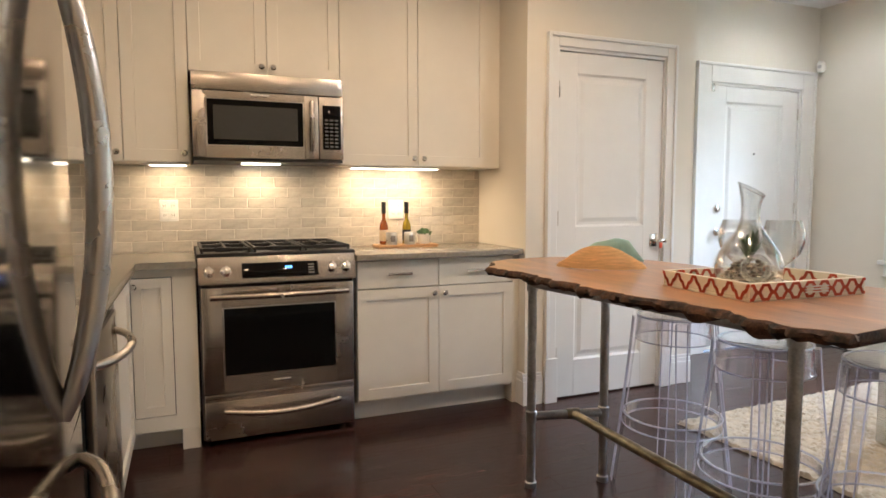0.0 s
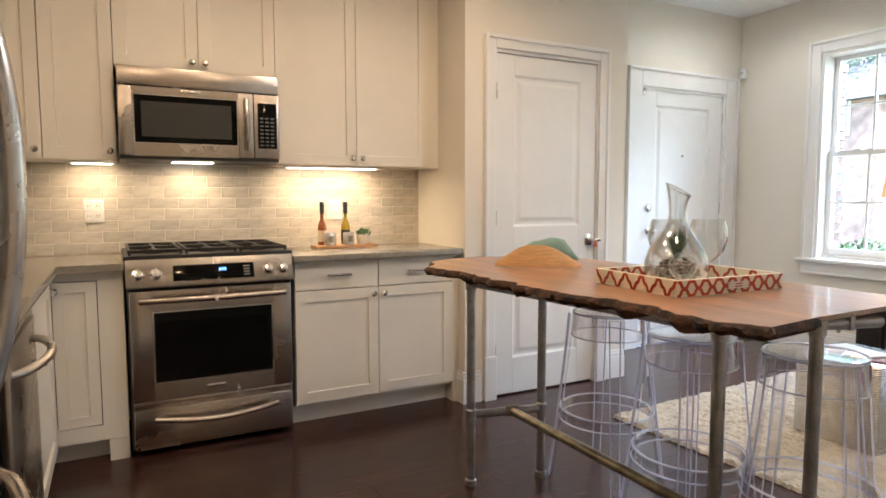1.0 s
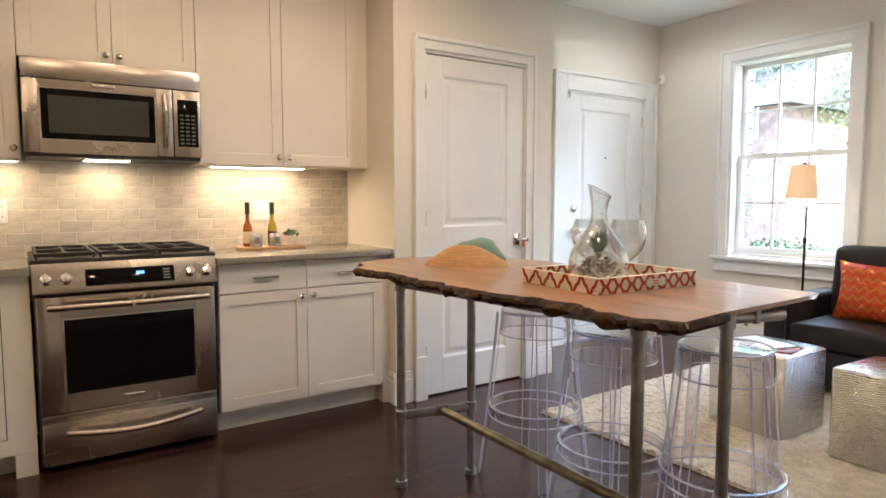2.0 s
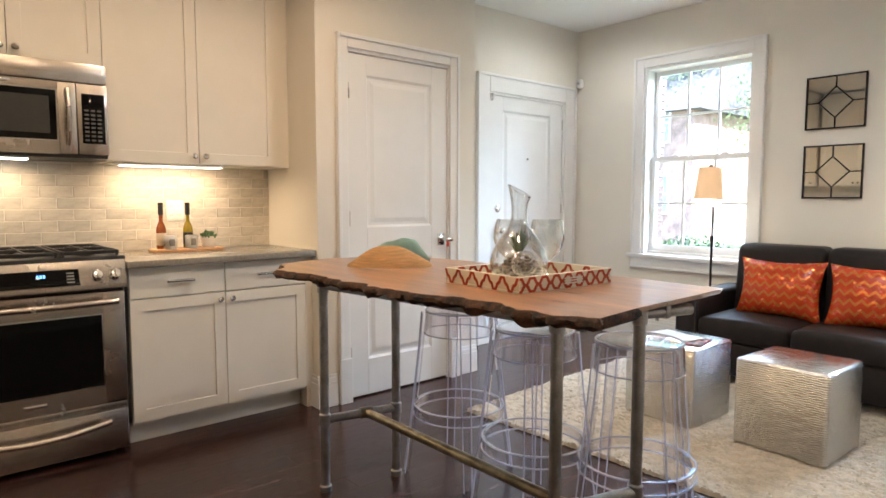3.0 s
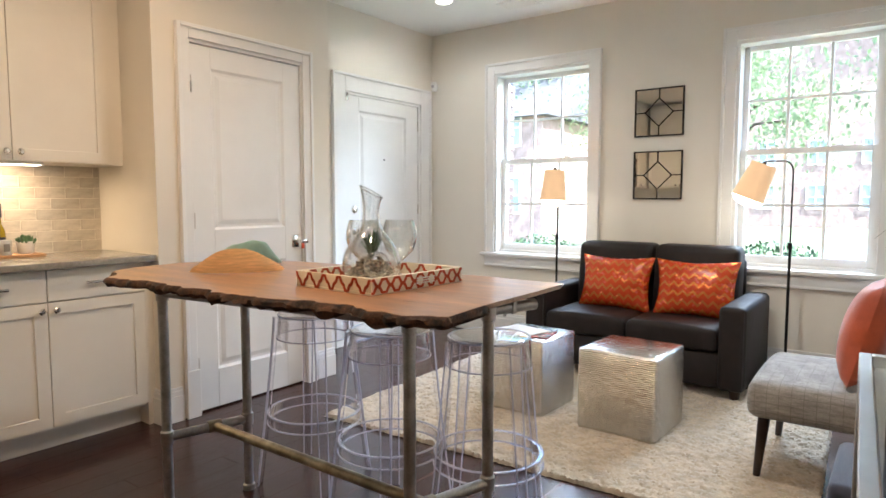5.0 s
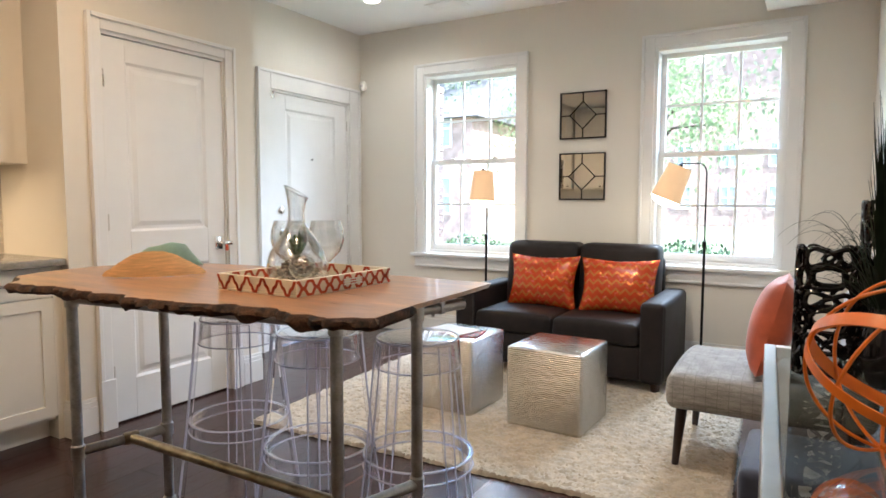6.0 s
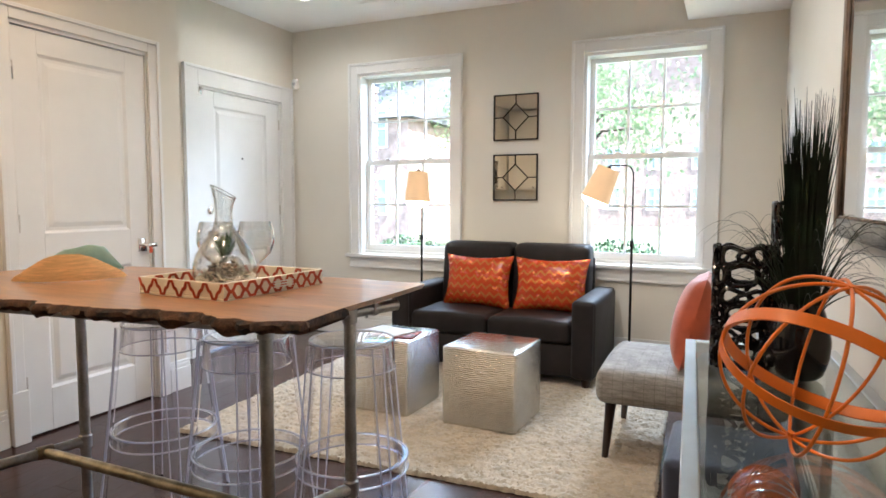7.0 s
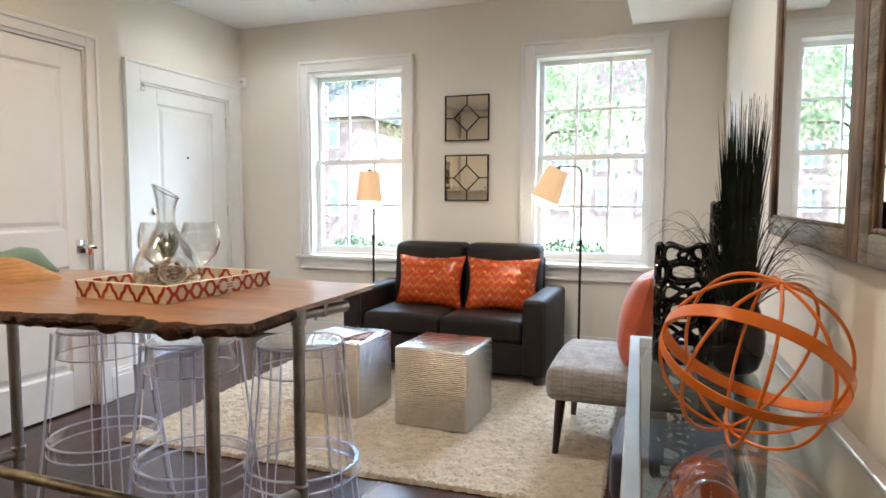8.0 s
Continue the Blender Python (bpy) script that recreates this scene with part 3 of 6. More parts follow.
    for yy in (a0 + 0.22, a1 - 0.22):
        part("sash_lock", box(B(), x + 0.088, yy - 0.025, mid + 0.022, x + 0.122, yy + 0.025, mid + 0.036, 0.004), WHITEPL, ob)
    return ob


sash_window("window_1", *W1, "white painted double-hung sash window beside the entry corner")
sash_window("window_2", *W2, "white painted double-hung sash window above the chair")

# ---- kitchen ----


def knob(x, y, z, parent, axis="y"):
    m = pose(0, 0, 0, 90) if axis == "y" else pose(0, 0, 0, 0, 90)
    bm = lathe(B(), [(0, 0), (0.008, 0), (0.006, 0.012), (0.015, 0.020), (0.016, 0.027), (0.010, 0.033), (0, 0.034)], (x, y, z), 16, m)
    part("knob", bm, CHROME, parent, "round nickel knob")


def bar_pull(x0, x1, y, z, parent):
    bm = B()
    cyl(bm, (x0 - 0.012, y - 0.03, z), (x1 + 0.012, y - 0.03, z), 0.0075, 10)
    for x in (x0, x1):
        cyl(bm, (x, y, z), (x, y - 0.03, z), 0.005, 8)
    part("handle", bm, CHROME, parent, "slim nickel bar pull")


def recess(bm, pick, rail, push):
    """Sink the middle of the picked face, leaving a border as wide as rail."""
    bm.normal_update()
    f = [f for f in bm.faces if pick(f)]
    bmesh.ops.inset_region(bm, faces=f, thickness=rail, use_even_offset=True)
    bmesh.ops.inset_region(bm, faces=f, thickness=0.002, use_even_offset=True)
    bmesh.ops.translate(bm, vec=push, verts=list({v for q in f for v in q.verts}))


def shaker(name, x0, x1, y, z0, z1, parent, rail=0.057, label="cream painted shaker door"):
    """A shaker door facing -y with its face at y."""
    bm = box(B(), x0, y, z0, x1, y + 0.02, z1)
    recess(bm, lambda f: f.normal.y < -0.9, rail, (0, 0.010, 0))
    return part(name, bm, PAINT_CAB, parent, label)


def upper_cabinet(x0, x1, z0, z1, doors, knobs, label):
    ob = thing("wall_cabinet", label, "cabinet", ((x0 + x1) / 2, YB, z0), "kitchen wall cabinets")
    part("body", box(B(), x0 + 0.001, UF + 0.022, z0, x1 - 0.001, YB - 0.001, z1), PAINT_CAB, ob)
    w = (x1 - x0) / doors
    for i in range(doors):
        d = shaker("door", x0 + w * i + 0.002, x0 + w * (i + 1) - 0.002, UF, z0 + 0.004, z1 - 0.004, ob)
        side = knobs[i]
        knob(x0 + w * i + 0.03 if side == "l" else x0 + w * (i + 1) - 0.03, UF, z0 + 0.045, d)
    return ob


UZ = 1.405
upper_cabinet(-0.62, -0.268, UZ, 2.74, 1, "r", "tall cream shaker wall cabinet in the corner")
upper_cabinet(-0.268, 0.040, UZ, 2.74, 1, "r", "narrow tall cream shaker wall cabinet beside the microwave")
upper_cabinet(0.040, 0.815, 1.862, 2.74, 2, "rl", "cream two-door wall cabinet above the microwave")
upper_cabinet(0.815, 1.735, UZ, 2.74, 2, "rl", "tall cream two-door shaker wall cabinet above the counter")
for y0, y1, z0 in ((0.50, 1.42, 1.80), (1.44, 2.44, UZ), (2.46, 3.42, UZ)):
    ob = thing("wall_cabinet", "cream two-door shaker wall cabinet along the side wall", "cabinet", (XL, (y0 + y1) / 2, z0), "kitchen wall cabinets")
    part("body", box(B(), XL + 0.001, y0 + 0.001, z0, XL + 0.285, y1 - 0.001, 2.74), PAINT_CAB, ob)
    for i in (0, 1):
        a, b = y0 + (y1 - y0) * i / 2 + 0.002, y0 + (y1 - y0) * (i + 1) / 2 - 0.002
        bm = box(B(), XL + 0.286, a, z0 + 0.004, XL + 0.306, b, 2.736)
        recess(bm, lambda f: f.normal.x > 0.9, 0.057, (-0.010, 0, 0))
        d = part("door", bm, PAINT_CAB, ob, "cream painted shaker door")
        knob(XL + 0.306, b - 0.03 if i == 0 else a + 0.03, z0 + 0.045, d, "x")
single("cabinet_filler", box(B(), 1.737, UF + 0.025, UZ, XS - 0.001, YB - 0.001, 2.74), PAINT_CAB, "cream filler strip beside the wall cabinet", "cabinet filler")
single("cabinet_filler", box(B(), XL + 0.001, UF + 0.025, UZ, -0.622, YB - 0.001, 2.74), PAINT_CAB, "cream filler strip in the cabinet corner", "cabinet filler")
structure("trim_cabinet_top", box(B(), XL + 0.002, UF + 0.004, 2.742, XS - 0.001, YB - 0.001, CEIL - 0.001), PAINT_CAB, "cream strip closing the cabinets to the ceiling")
for x0, x1, lab in ((-0.17, 0.03, ""), (0.90, 1.45, "")):
    ob = thing("cabinet_light", "lit slim strip light under the wall cabinet", "strip light", ((x0 + x1) / 2, 3.6, UZ), "strip lights")
    part("housing", box(B(), x0, 3.56, UZ - 0.010, x1, 3.64, UZ - 0.0005, 0.002), WHITEPL, ob)
    k = 1 if x1 - x0 < 0.3 else 3
    w = (x1 - x0) / k
    for i in range(k):
        part("diffuser", box(B(), x0 + w * i + 0.012, 3.566, UZ - 0.013, x0 + w * (i + 1) - 0.012, 3.634, UZ - 0.0101), LAMPGLOW, ob)


def base_body(x0, x1, name, label):
    ob = thing(name, label, "cabinet", ((x0 + x1) / 2, BF, 0), "kitchen base cabinets")
    part("body", box(B(), x0 + 0.001, BF + 0.022, 0.105, x1 - 0.001, YB - 0.001, CT - 0.034), PAINT_CAB, ob)
    part("toe_kick", box(B(), x0 + 0.001, BF + 0.09, 0, x1 - 0.001, BF + 0.11, 0.104), PAINT_CAB, ob)
    return ob


bc = base_body(0.836, 1.775, "base_cabinet", "cream base cabinet with two drawers over two doors")
for i, (a, b) in enumerate(((0.838, 1.303), (1.307, 1.773))):
    dr = part("drawer", box(B(), a, BF, 0.735, b, BF + 0.02, CT - 0.040, 0.002, 1), PAINT_CAB, bc, "flat cream drawer front")
    bar_pull((a + b) / 2 - 0.055, (a + b) / 2 + 0.055, BF, 0.812, dr)
    d = shaker("door", a, b, BF, 0.125, 0.729, bc)
    knob(b - 0.03 if i == 0 else a + 0.03, BF, 0.693, d)
single("cabinet_filler", box(B(), 1.776, BF + 0.004, 0.0, XS - 0.001, YB - 0.002, CT - 0.034), PAINT_CAB, "cream filler panel at the base cabinet's end", "cabinet filler")
cc = thing("base_cabinet", "cream corner base cabinet with one shaker door", "cabinet", (-0.15, BF, 0), "kitchen base cabinets")
part("body", box(B(), XL + 0.001, BF + 0.024, 0.105, 0.040, YB - 0.001, CT - 0.034), PAINT_CAB, cc)
bm = B()
for b in ((-0.262, 0.105, -0.248, CT - 0.034), (-0.066, 0.105, 0.040, CT - 0.034), (-0.248, 0.105, -0.066, 0.176), (-0.248, 0.850, -0.066, CT - 0.034)):
    box(bm, b[0], BF, b[1], b[2], BF + 0.0235, b[3])
part("face_frame", bm, PAINT_CAB, cc)
part("shadow_line", box(B(), -0.248, BF + 0.0215, 0.176, -0.066, BF + 0.0235, 0.850), DARKGAP, cc)
part("toe_kick", box(B(), -0.30, BF + 0.09, 0, -0.045, BF + 0.11, 0.104), PAINT_CAB, cc)
part("end_panel", box(B(), -0.043, BF, 0, 0.040, BF + 0.12, 0.104), PAINT_CAB, cc)
d = shaker("door", -0.244, -0.070, BF - 0.001, 0.180, 0.846, cc, rail=0.045)
knob(-0.232, BF - 0.004, 0.81, d)

# run along the west wall: cabinet, dishwasher, refrigerator
LX = -0.262
lc = thing("base_cabinet", "cream base cabinet facing the room beside the dishwasher", "cabinet", (-0.5, 2.85, 0), "kitchen base cabinets")
part("body", box(B(), XL + 0.001, 2.46, 0.105, LX - 0.001, BF + 0.003, CT - 0.034), PAINT_CAB, lc)
part("toe_kick", box(B(), XL + 0.001, 2.46, 0, LX - 0.09, BF + 0.003, 0.104), PAINT_CAB, lc)
bm = B()
y0, y1, z0, z1, rl = 2.465, 3.12, 0.125, 0.862, 0.057
box(bm, LX, y0, z0, LX + 0.02, y1, z1)
recess(bm, lambda f: f.normal.x > 0.9, rl, (-0.010, 0, 0))
d = part("door", bm, PAINT_CAB, lc)
knob(LX + 0.02, 2.50, 0.66, d, "x")
dw = thing("dishwasher", "stainless dishwasher with a bowed handle", "dishwasher", (-0.55, 2.1, 0))
part("body", box(B(), XL + 0.001, 1.86, 0.105, LX - 0.002, 2.455, CT - 0.036), BLACKPL, dw)
part("front_panel", box(B(), LX, 1.864, 0.115, LX + 0.028, 2.452, 0.835, 0.006), STEEL, dw)
part("control_strip", box(B(), LX - 0.001, 1.864, 0.838, LX + 0.022, 2.452, 0.868, 0.004), BLACKGLASS, dw, "black control strip")
part("toe_plate", box(B(), LX - 0.08, 1.866, 0, LX - 0.06, 2.45, 0.104), BLACKPL, dw)
hp = [(LX + 0.02 + 0.075 * math.sin(math.pi * i / 14) ** 0.6, 1.90 + 0.52 * i / 14, 0.765) for i in range(15)]
part("handle", tube(B(), hp, 0.013, 12), SATIN, dw, "bowed steel handle")
bm = B()
pts = [(XL + 0.002, 1.45), (LX + 0.045, 1.45), (LX + 0.045, 3.165), (0.045, 3.165), (0.045, YB - 0.014), (XL + 0.002, YB - 0.014)]
vs = [[bm.verts.new((x, y, z)) for x, y in pts] for z in (CT - 0.033, CT)]
bm.faces.new(vs[1]), bm.faces.new(list(reversed(vs[0])))
for i in range(6):
    bm.faces.new((vs[0][i], vs[0][(i + 1) % 6], vs[1][(i + 1) % 6], vs[1][i]))
bmesh.ops.bevel(bm, geom=[e for e in bm.edges], offset=0.003, segments=2, affect="EDGES")
single("countertop", bm, COUNTER, "grey-beige polished stone countertop round the corner", "countertop")
single("countertop", box(B(), 0.822, 3.165, CT - 0.033, XS - 0.001, YB - 0.014, CT, 0.003), COUNTER, "grey-beige polished stone countertop beside the range", "countertop")

FX, FY0, FY1 = -0.195, 0.50, 1.42
fr = thing("refrigerator", "stainless bottom-freezer refrigerator with bowed handles", "refrigerator", (-0.55, 0.96, 0))
part("body", box(B(), XL + 0.002, FY0, 0.02, FX - 0.07, FY1, 1.76, 0.006), mat("fridge_side_grey", (0.16, 0.15, 0.14), 0.45, 0.3), fr, "dark grey cabinet sides")


def bowed_panel(y0, y1, z0, z1, bow=0.012):
    bm = B()
    n = 12
    front = [[bm.verts.new((FX + bow * (1 - (2 * (i / n) - 1) ** 2) - 0.012, y0 + (y1 - y0) * i / n, z)) for z in (z0, z1)] for i in range(n + 1)]
    back = [[bm.verts.new((FX - 0.066, y0 + (y1 - y0) * i / n, z)) for z in (z0, z1)] for i in range(n + 1)]
    for i in range(n):
        bm.faces.new((front[i][0], front[i + 1][0], front[i + 1][1], front[i][1])), bm.faces.new((back[i][1], back[i + 1][1], back[i + 1][0], back[i][0]))
        bm.faces.new((front[i][1], front[i + 1][1], back[i + 1][1], back[i][1])), bm.faces.new((front[i][0], back[i][0], back[i + 1][0], front[i + 1][0]))
    for i in (0, n):
        bm.faces.new((front[i][0], front[i][1], back[i][1], back[i][0]))
    return bm


MIDY = (FY0 + FY1) / 2
dA = part("door", bowed_panel(FY0, FY1, 0.80, 1.745, 0.016), FRIDGE, fr)
dC = part("freezer_drawer", bowed_panel(FY0, FY1, 0.10, 0.792), FRIDGE, fr)
for yy, dd in ((1.17, dA),):
    hp = [(FX - 0.004 + 0.072 * math.sin(math.pi * i / 20) ** 0.7, yy, 0.86 + 0.80 * i / 20) for i in range(21)]
    part("handle", tube(B(), hp, [0.016 + 0.005 * math.sin(math.pi * i / 20) for i in range(21)], 14), SATIN, dd, "tall bowed steel handle")
hp = [(FX - 0.004 + 0.085 * math.sin(math.pi * i / 18) ** 0.6, 0.56 + 0.80 * i / 18, 0.715) for i in range(19)]
part("handle", tube(B(), hp, 0.014, 14), SATIN, dC, "wide bowed steel handle")

# range
RX0, RX1, RF = 0.050, 0.815, 3.175
rg = thing("range", "stainless slide-in gas range with a black oven window", "range", ((RX0 + RX1) / 2, RF, 0))
part("body", box(B(), RX0 + 0.002, RF + 0.045, 0.03, RX1 - 0.002, YB - 0.02, CT - 0.012), mat("range_side", (0.12, 0.11, 0.10), 0.4, 0.5), rg, "grey enamelled sides")
for x in (RX0 + 0.05, RX1 - 0.05):
    part("foot", cyl(B(), (x, RF + 0.12, 0), (x, RF + 0.12, 0.03), 0.018), BLACKPL, rg)
    part("foot", cyl(B(), (x, YB - 0.1, 0), (x, YB - 0.1, 0.03), 0.018), BLACKPL, rg)
part("storage_drawer", box(B(), RX0 + 0.012, RF, 0.035, RX1 - 0.012, RF + 0.043, 0.228, 0.006), STEELH, rg)
part("drawer_recess", box(B(), RX0 + 0.014, RF + 0.012, 0.230, RX1 - 0.014, RF + 0.044, 0.262, 0.002), STEELH, rg)
bm = B()
box(bm, RX0 + 0.010, RF, 0.268, RX0 + 0.105, RF + 0.043, 0.790, 0.004), box(bm, RX1 - 0.105, RF, 0.268, RX1 - 0.010, RF + 0.043, 0.790, 0.004)
box(bm, RX0 + 0.105, RF + 0.0005, 0.268, RX1 - 0.105, RF + 0.043, 0.350), box(bm, RX0 + 0.105, RF + 0.0005, 0.690, RX1 - 0.105, RF + 0.043, 0.790)
od = part("oven_door", bm, STEELH, rg)
bm = B()
for a in (RX0 + 0.105, RX1 - 0.111):
    box(bm, a, RF - 0.003, 0.348, a + 0.006, RF + 0.010, 0.692)
box(bm, RX0 + 0.111, RF - 0.003, 0.348, RX1 - 0.111, RF + 0.010, 0.354), box(bm, RX0 + 0.111, RF - 0.003, 0.686, RX1 - 0.111, RF + 0.010, 0.692)
part("window_bezel", bm, CHROME, od, "bright steel bezel")
part("window_glass", box(B(), RX0 + 0.111, RF + 0.004, 0.354, RX1 - 0.111, RF + 0.012, 0.686), BLACKGLASS, od, "black oven glass")
part("badge", box(B(), 0.385, RF - 0.003, 0.298, 0.475, RF + 0.001, 0.316, 0.002), CHROME, od, "small plain maker's plate")
for z, dd, bow in ((0.750, od, 0.02), (0.190, rg, 0.03)):
    x0, x1 = (RX0 + 0.05, RX1 - 0.05) if z > 0.5 else (RX0 + 0.10, RX1 - 0.10)
    bm = tube(B(), [(x0 + (x1 - x0) * i / 16, RF - 0.05 - bow * math.sin(math.pi * i / 16), z - (0.0 if z > 0.5 else 0.02) * math.sin(math.pi * i / 16)) for i in range(17)], 0.015, 14)
    for x in (x0 + 0.03, x1 - 0.03):
        cyl(bm, (x, RF + 0.001, z), (x, RF - 0.05, z), 0.011, 10)
    part("handle", bm, STEELH, dd, "round steel bar handle")
# dark strip painted as the shade between oven door and control panel
part("door_gap_shade", box(B(), RX0 + 0.012, RF + 0.02, 0.792, RX1 - 0.012, RF + 0.044, 0.806), DARKGAP, rg)
bm = B()
v = [[bm.verts.new((x, y, z)) for x in (RX0, RX1)] for y, z in ((RF - 0.018, 0.808), (RF - 0.020, 0.830), (RF + 0.018, CT + 0.012), (RF + 0.060, CT + 0.016), (RF + 0.060, 0.808))]
for a in range(5):
    b = (a + 1) % 5
    bm.faces.new((v[a][0], v[a][1], v[b][1], v[b][0]))
bm.faces.new([v[i][0] for i in range(5)]), bm.faces.new([v[i][1] for i in range(4, -1, -1)])
cp = part("control_panel", bm, STEELH, rg)
TILT = pose(0, 0, 0, 90 - 22)


def on_panel(x, z):
    """A frame on the sloped control panel at height z; its z axis points out."""
    y = RF - 0.020 + (z - 0.830) / (CT + 0.012 - 0.830) * 0.038
    return Matrix.Translation((x, y - 0.001, z)) @ TILT


bm = B()
box(bm, -0.185, -0.038, 0, 0.185, 0.038, 0.004, 0.003)
bmesh.ops.transform(bm, matrix=on_panel(0.435, 0.868), verts=bm.verts)
dp = part("display", bm, BLACKGLASS, cp, "black touch display")
bm = B()
for i in range(3):
    box(bm, 0.022 + i * 0.012, 0.004, 0.0042, 0.030 + i * 0.012, 0.018, 0.0048)
bmesh.ops.transform(bm, matrix=on_panel(0.435, 0.868), verts=bm.verts)
part("clock_bars", bm, CLOCK, dp, "lit blue clock bars")
bm = B()
for i in range(4):
    box(bm, 0.135, -0.026 + i * 0.014, 0.0042, 0.165, -0.018 + i * 0.014, 0.0046)
bmesh.ops.transform(bm, matrix=on_panel(0.435, 0.868), verts=bm.verts)
part("key_bars", bm, mat("key_dim", (0.16, 0.16, 0.15), 0.5), dp, "pale key marks")
for x in (0.098, 0.175, 0.690, 0.765):
    bm = lathe(B(), [(0, 0), (0.026, 0), (0.026, 0.006), (0.021, 0.010), (0.019, 0.030), (0, 0.032)], (0, 0, 0), 20)
    box(bm, -0.005, -0.02, 0.026, 0.005, 0.02, 0.042, 0.002)
    bmesh.ops.transform(bm, matrix=on_panel(x, 0.868), verts=bm.verts)
    part("control_knob", bm, CHROME, cp, "round steel burner knob")
ck = part("cooktop", box(B(), RX0 - 0.006, RF + 0.020, CT + 0.006, RX1 + 0.006, YB - 0.022, CT + 0.030, 0.006), IRON, rg, "black enamel cooktop")
for i in range(3):
    bm = B()
    x0, x1 = RX0 + 0.012 + i * 0.249, RX0 + 0.249 + i * 0.249
    y0, y1, z0, z1 = RF + 0.035, YB - 0.04, CT + 0.040, CT + 0.056
    for a in (x0, x1 - 0.014):
        box(bm, a, y0, z0, a + 0.014, y1, z1, 0.002, 1)
    for b in (y0, (y0 + y1) / 2 - 0.007, y1 - 0.014):
        box(bm, x0 + 0.014, b, z0, x1 - 0.014, b + 0.014, z1, 0.002, 1)
    box(bm, (x0 + x1) / 2 - 0.006, y0 + 0.014, z0, (x0 + x1) / 2 + 0.006, y1 - 0.014, z1 - 0.001)
    for a in (x0 + 0.003, x1 - 0.013):
        for b in (y0 + 0.002, y1 - 0.012):
            box(bm, a, b, CT + 0.030, a + 0.01, b + 0.01, z0)
    part("grate", bm, IRON, ck, "cast iron grate")
    for b in (y0 + 0.13, y1 - 0.13):
        part("burner", lathe(B(), [(0, 0), (0.045, 0), (0.045, 0.012), (0.034, 0.014), (0.034, 0.020), (0, 0.020)], ((x0 + x1) / 2, b, CT + 0.030), 20), IRON, ck)

# microwave
MF, MZ0, MZ1 = 3.385, 1.412, 1.842
mw = thing("microwave", "stainless over-range microwave with a black window", "microwave", (0.43, MF, MZ0))
part("body", box(B(), 0.052, MF + 0.04, MZ0, 0.812, YB - 0.001, MZ1 + 0.018, 0.003), BLACKPL, mw, "black housing")
part("vent_band", box(B(), 0.050, MF + 0.004, MZ1 - 0.075, 0.814, MF + 0.042, MZ1 + 0.016, 0.004), STEELH, mw)
bm = B()
dx1, wz0, wz1 = 0.680, MZ0 + 0.075, MZ1 - 0.115
box(bm, 0.050, MF, MZ0 + 0.016, 0.112, MF + 0.04, MZ1 - 0.080, 0.004), box(bm, 0.605, MF, MZ0 + 0.016, dx1, MF + 0.04, MZ1 - 0.080, 0.004)
box(bm, 0.112, MF + 0.0005, MZ0 + 0.016, 0.605, MF + 0.04, wz0), box(bm, 0.112, MF + 0.0005, wz1, 0.605, MF + 0.04, MZ1 - 0.080)
md = part("door", bm, STEELH, mw)
bm = B()
box(bm, 0.112, MF - 0.002, wz0, 0.120, MF + 0.01, wz1), box(bm, 0.597, MF - 0.002, wz0, 0.605, MF + 0.01, wz1)
box(bm, 0.120, MF - 0.002, wz0, 0.597, MF + 0.01, wz0 + 0.006), box(bm, 0.120, MF - 0.002, wz1 - 0.006, 0.597, MF + 0.01, wz1)
part("window_bezel", bm, CHROME, md)
part("window_glass", box(B(), 0.120, MF + 0.004, wz0 + 0.006, 0.597, MF + 0.010, wz1 - 0.006), BLACKGLASS, md, "black microwave window")
part("window_mesh", box(B(), 0.150, MF + 0.002, wz0 + 0.035, 0.570, MF + 0.0038, wz1 - 0.035), mat("window_mesh", (0.05, 0.05, 0.047), 0.25, var=0.1, scale=300), md, "dark grey screened centre")
part("badge", box(B(), 0.330, MF - 0.003, MZ1 - 0.102, 0.425, MF, MZ1 - 0.086, 0.002), CHROME, md, "small plain maker's plate")
hp = [(0.642, MF - 0.012 - 0.028 * math.sin(math.pi * i / 12), MZ0 + 0.06 + 0.26 * i / 12) for i in range(13)]
part("handle", tube(B(), hp, 0.011, 12), STEEL, md, "bowed vertical handle")
cpn = part("control_panel", box(B(), dx1 + 0.003, MF, MZ0 + 0.016, 0.814, MF + 0.04, MZ1 - 0.080, 0.004), STEELH, mw)
kp = part("keypad", box(B(), 0.702, MF - 0.003, MZ0 + 0.07, 0.800, MF, MZ1 - 0.125, 0.002), BLACKGLASS, cpn, "black keypad")
bm = B()
for r in range(8):
    for c in range(3):
        box(bm, 0.713 + c * 0.027, MF - 0.0042, MZ0 + 0.082 + r * 0.020, 0.731 + c * 0.027, MF - 0.0031, MZ0 + 0.091 + r * 0.020)
part("key_bars", bm, mat("key_grey", (0.10, 0.10, 0.10), 0.5), kp, "rows of dim key marks")
bm = B()
box(bm, 0.055, MF + 0.01, MZ0, 0.810, MF + 0.04, MZ0 + 0.014)
for i in range(24):
    box(bm, 0.08 + i * 0.030, MF + 0.006, MZ0 + 0.003, 0.10 + i * 0.030, MF + 0.011, MZ0 + 0.011)
part("bottom_grille", bm, BLACKPL, mw, "dark lower grille")
part("cooktop_lamp", box(B(), 0.30, 3.55, MZ0 - 0.004, 0.50, 3.65, MZ0 - 0.0005), LAMPGLOW, mw, "lit cooktop lamp")


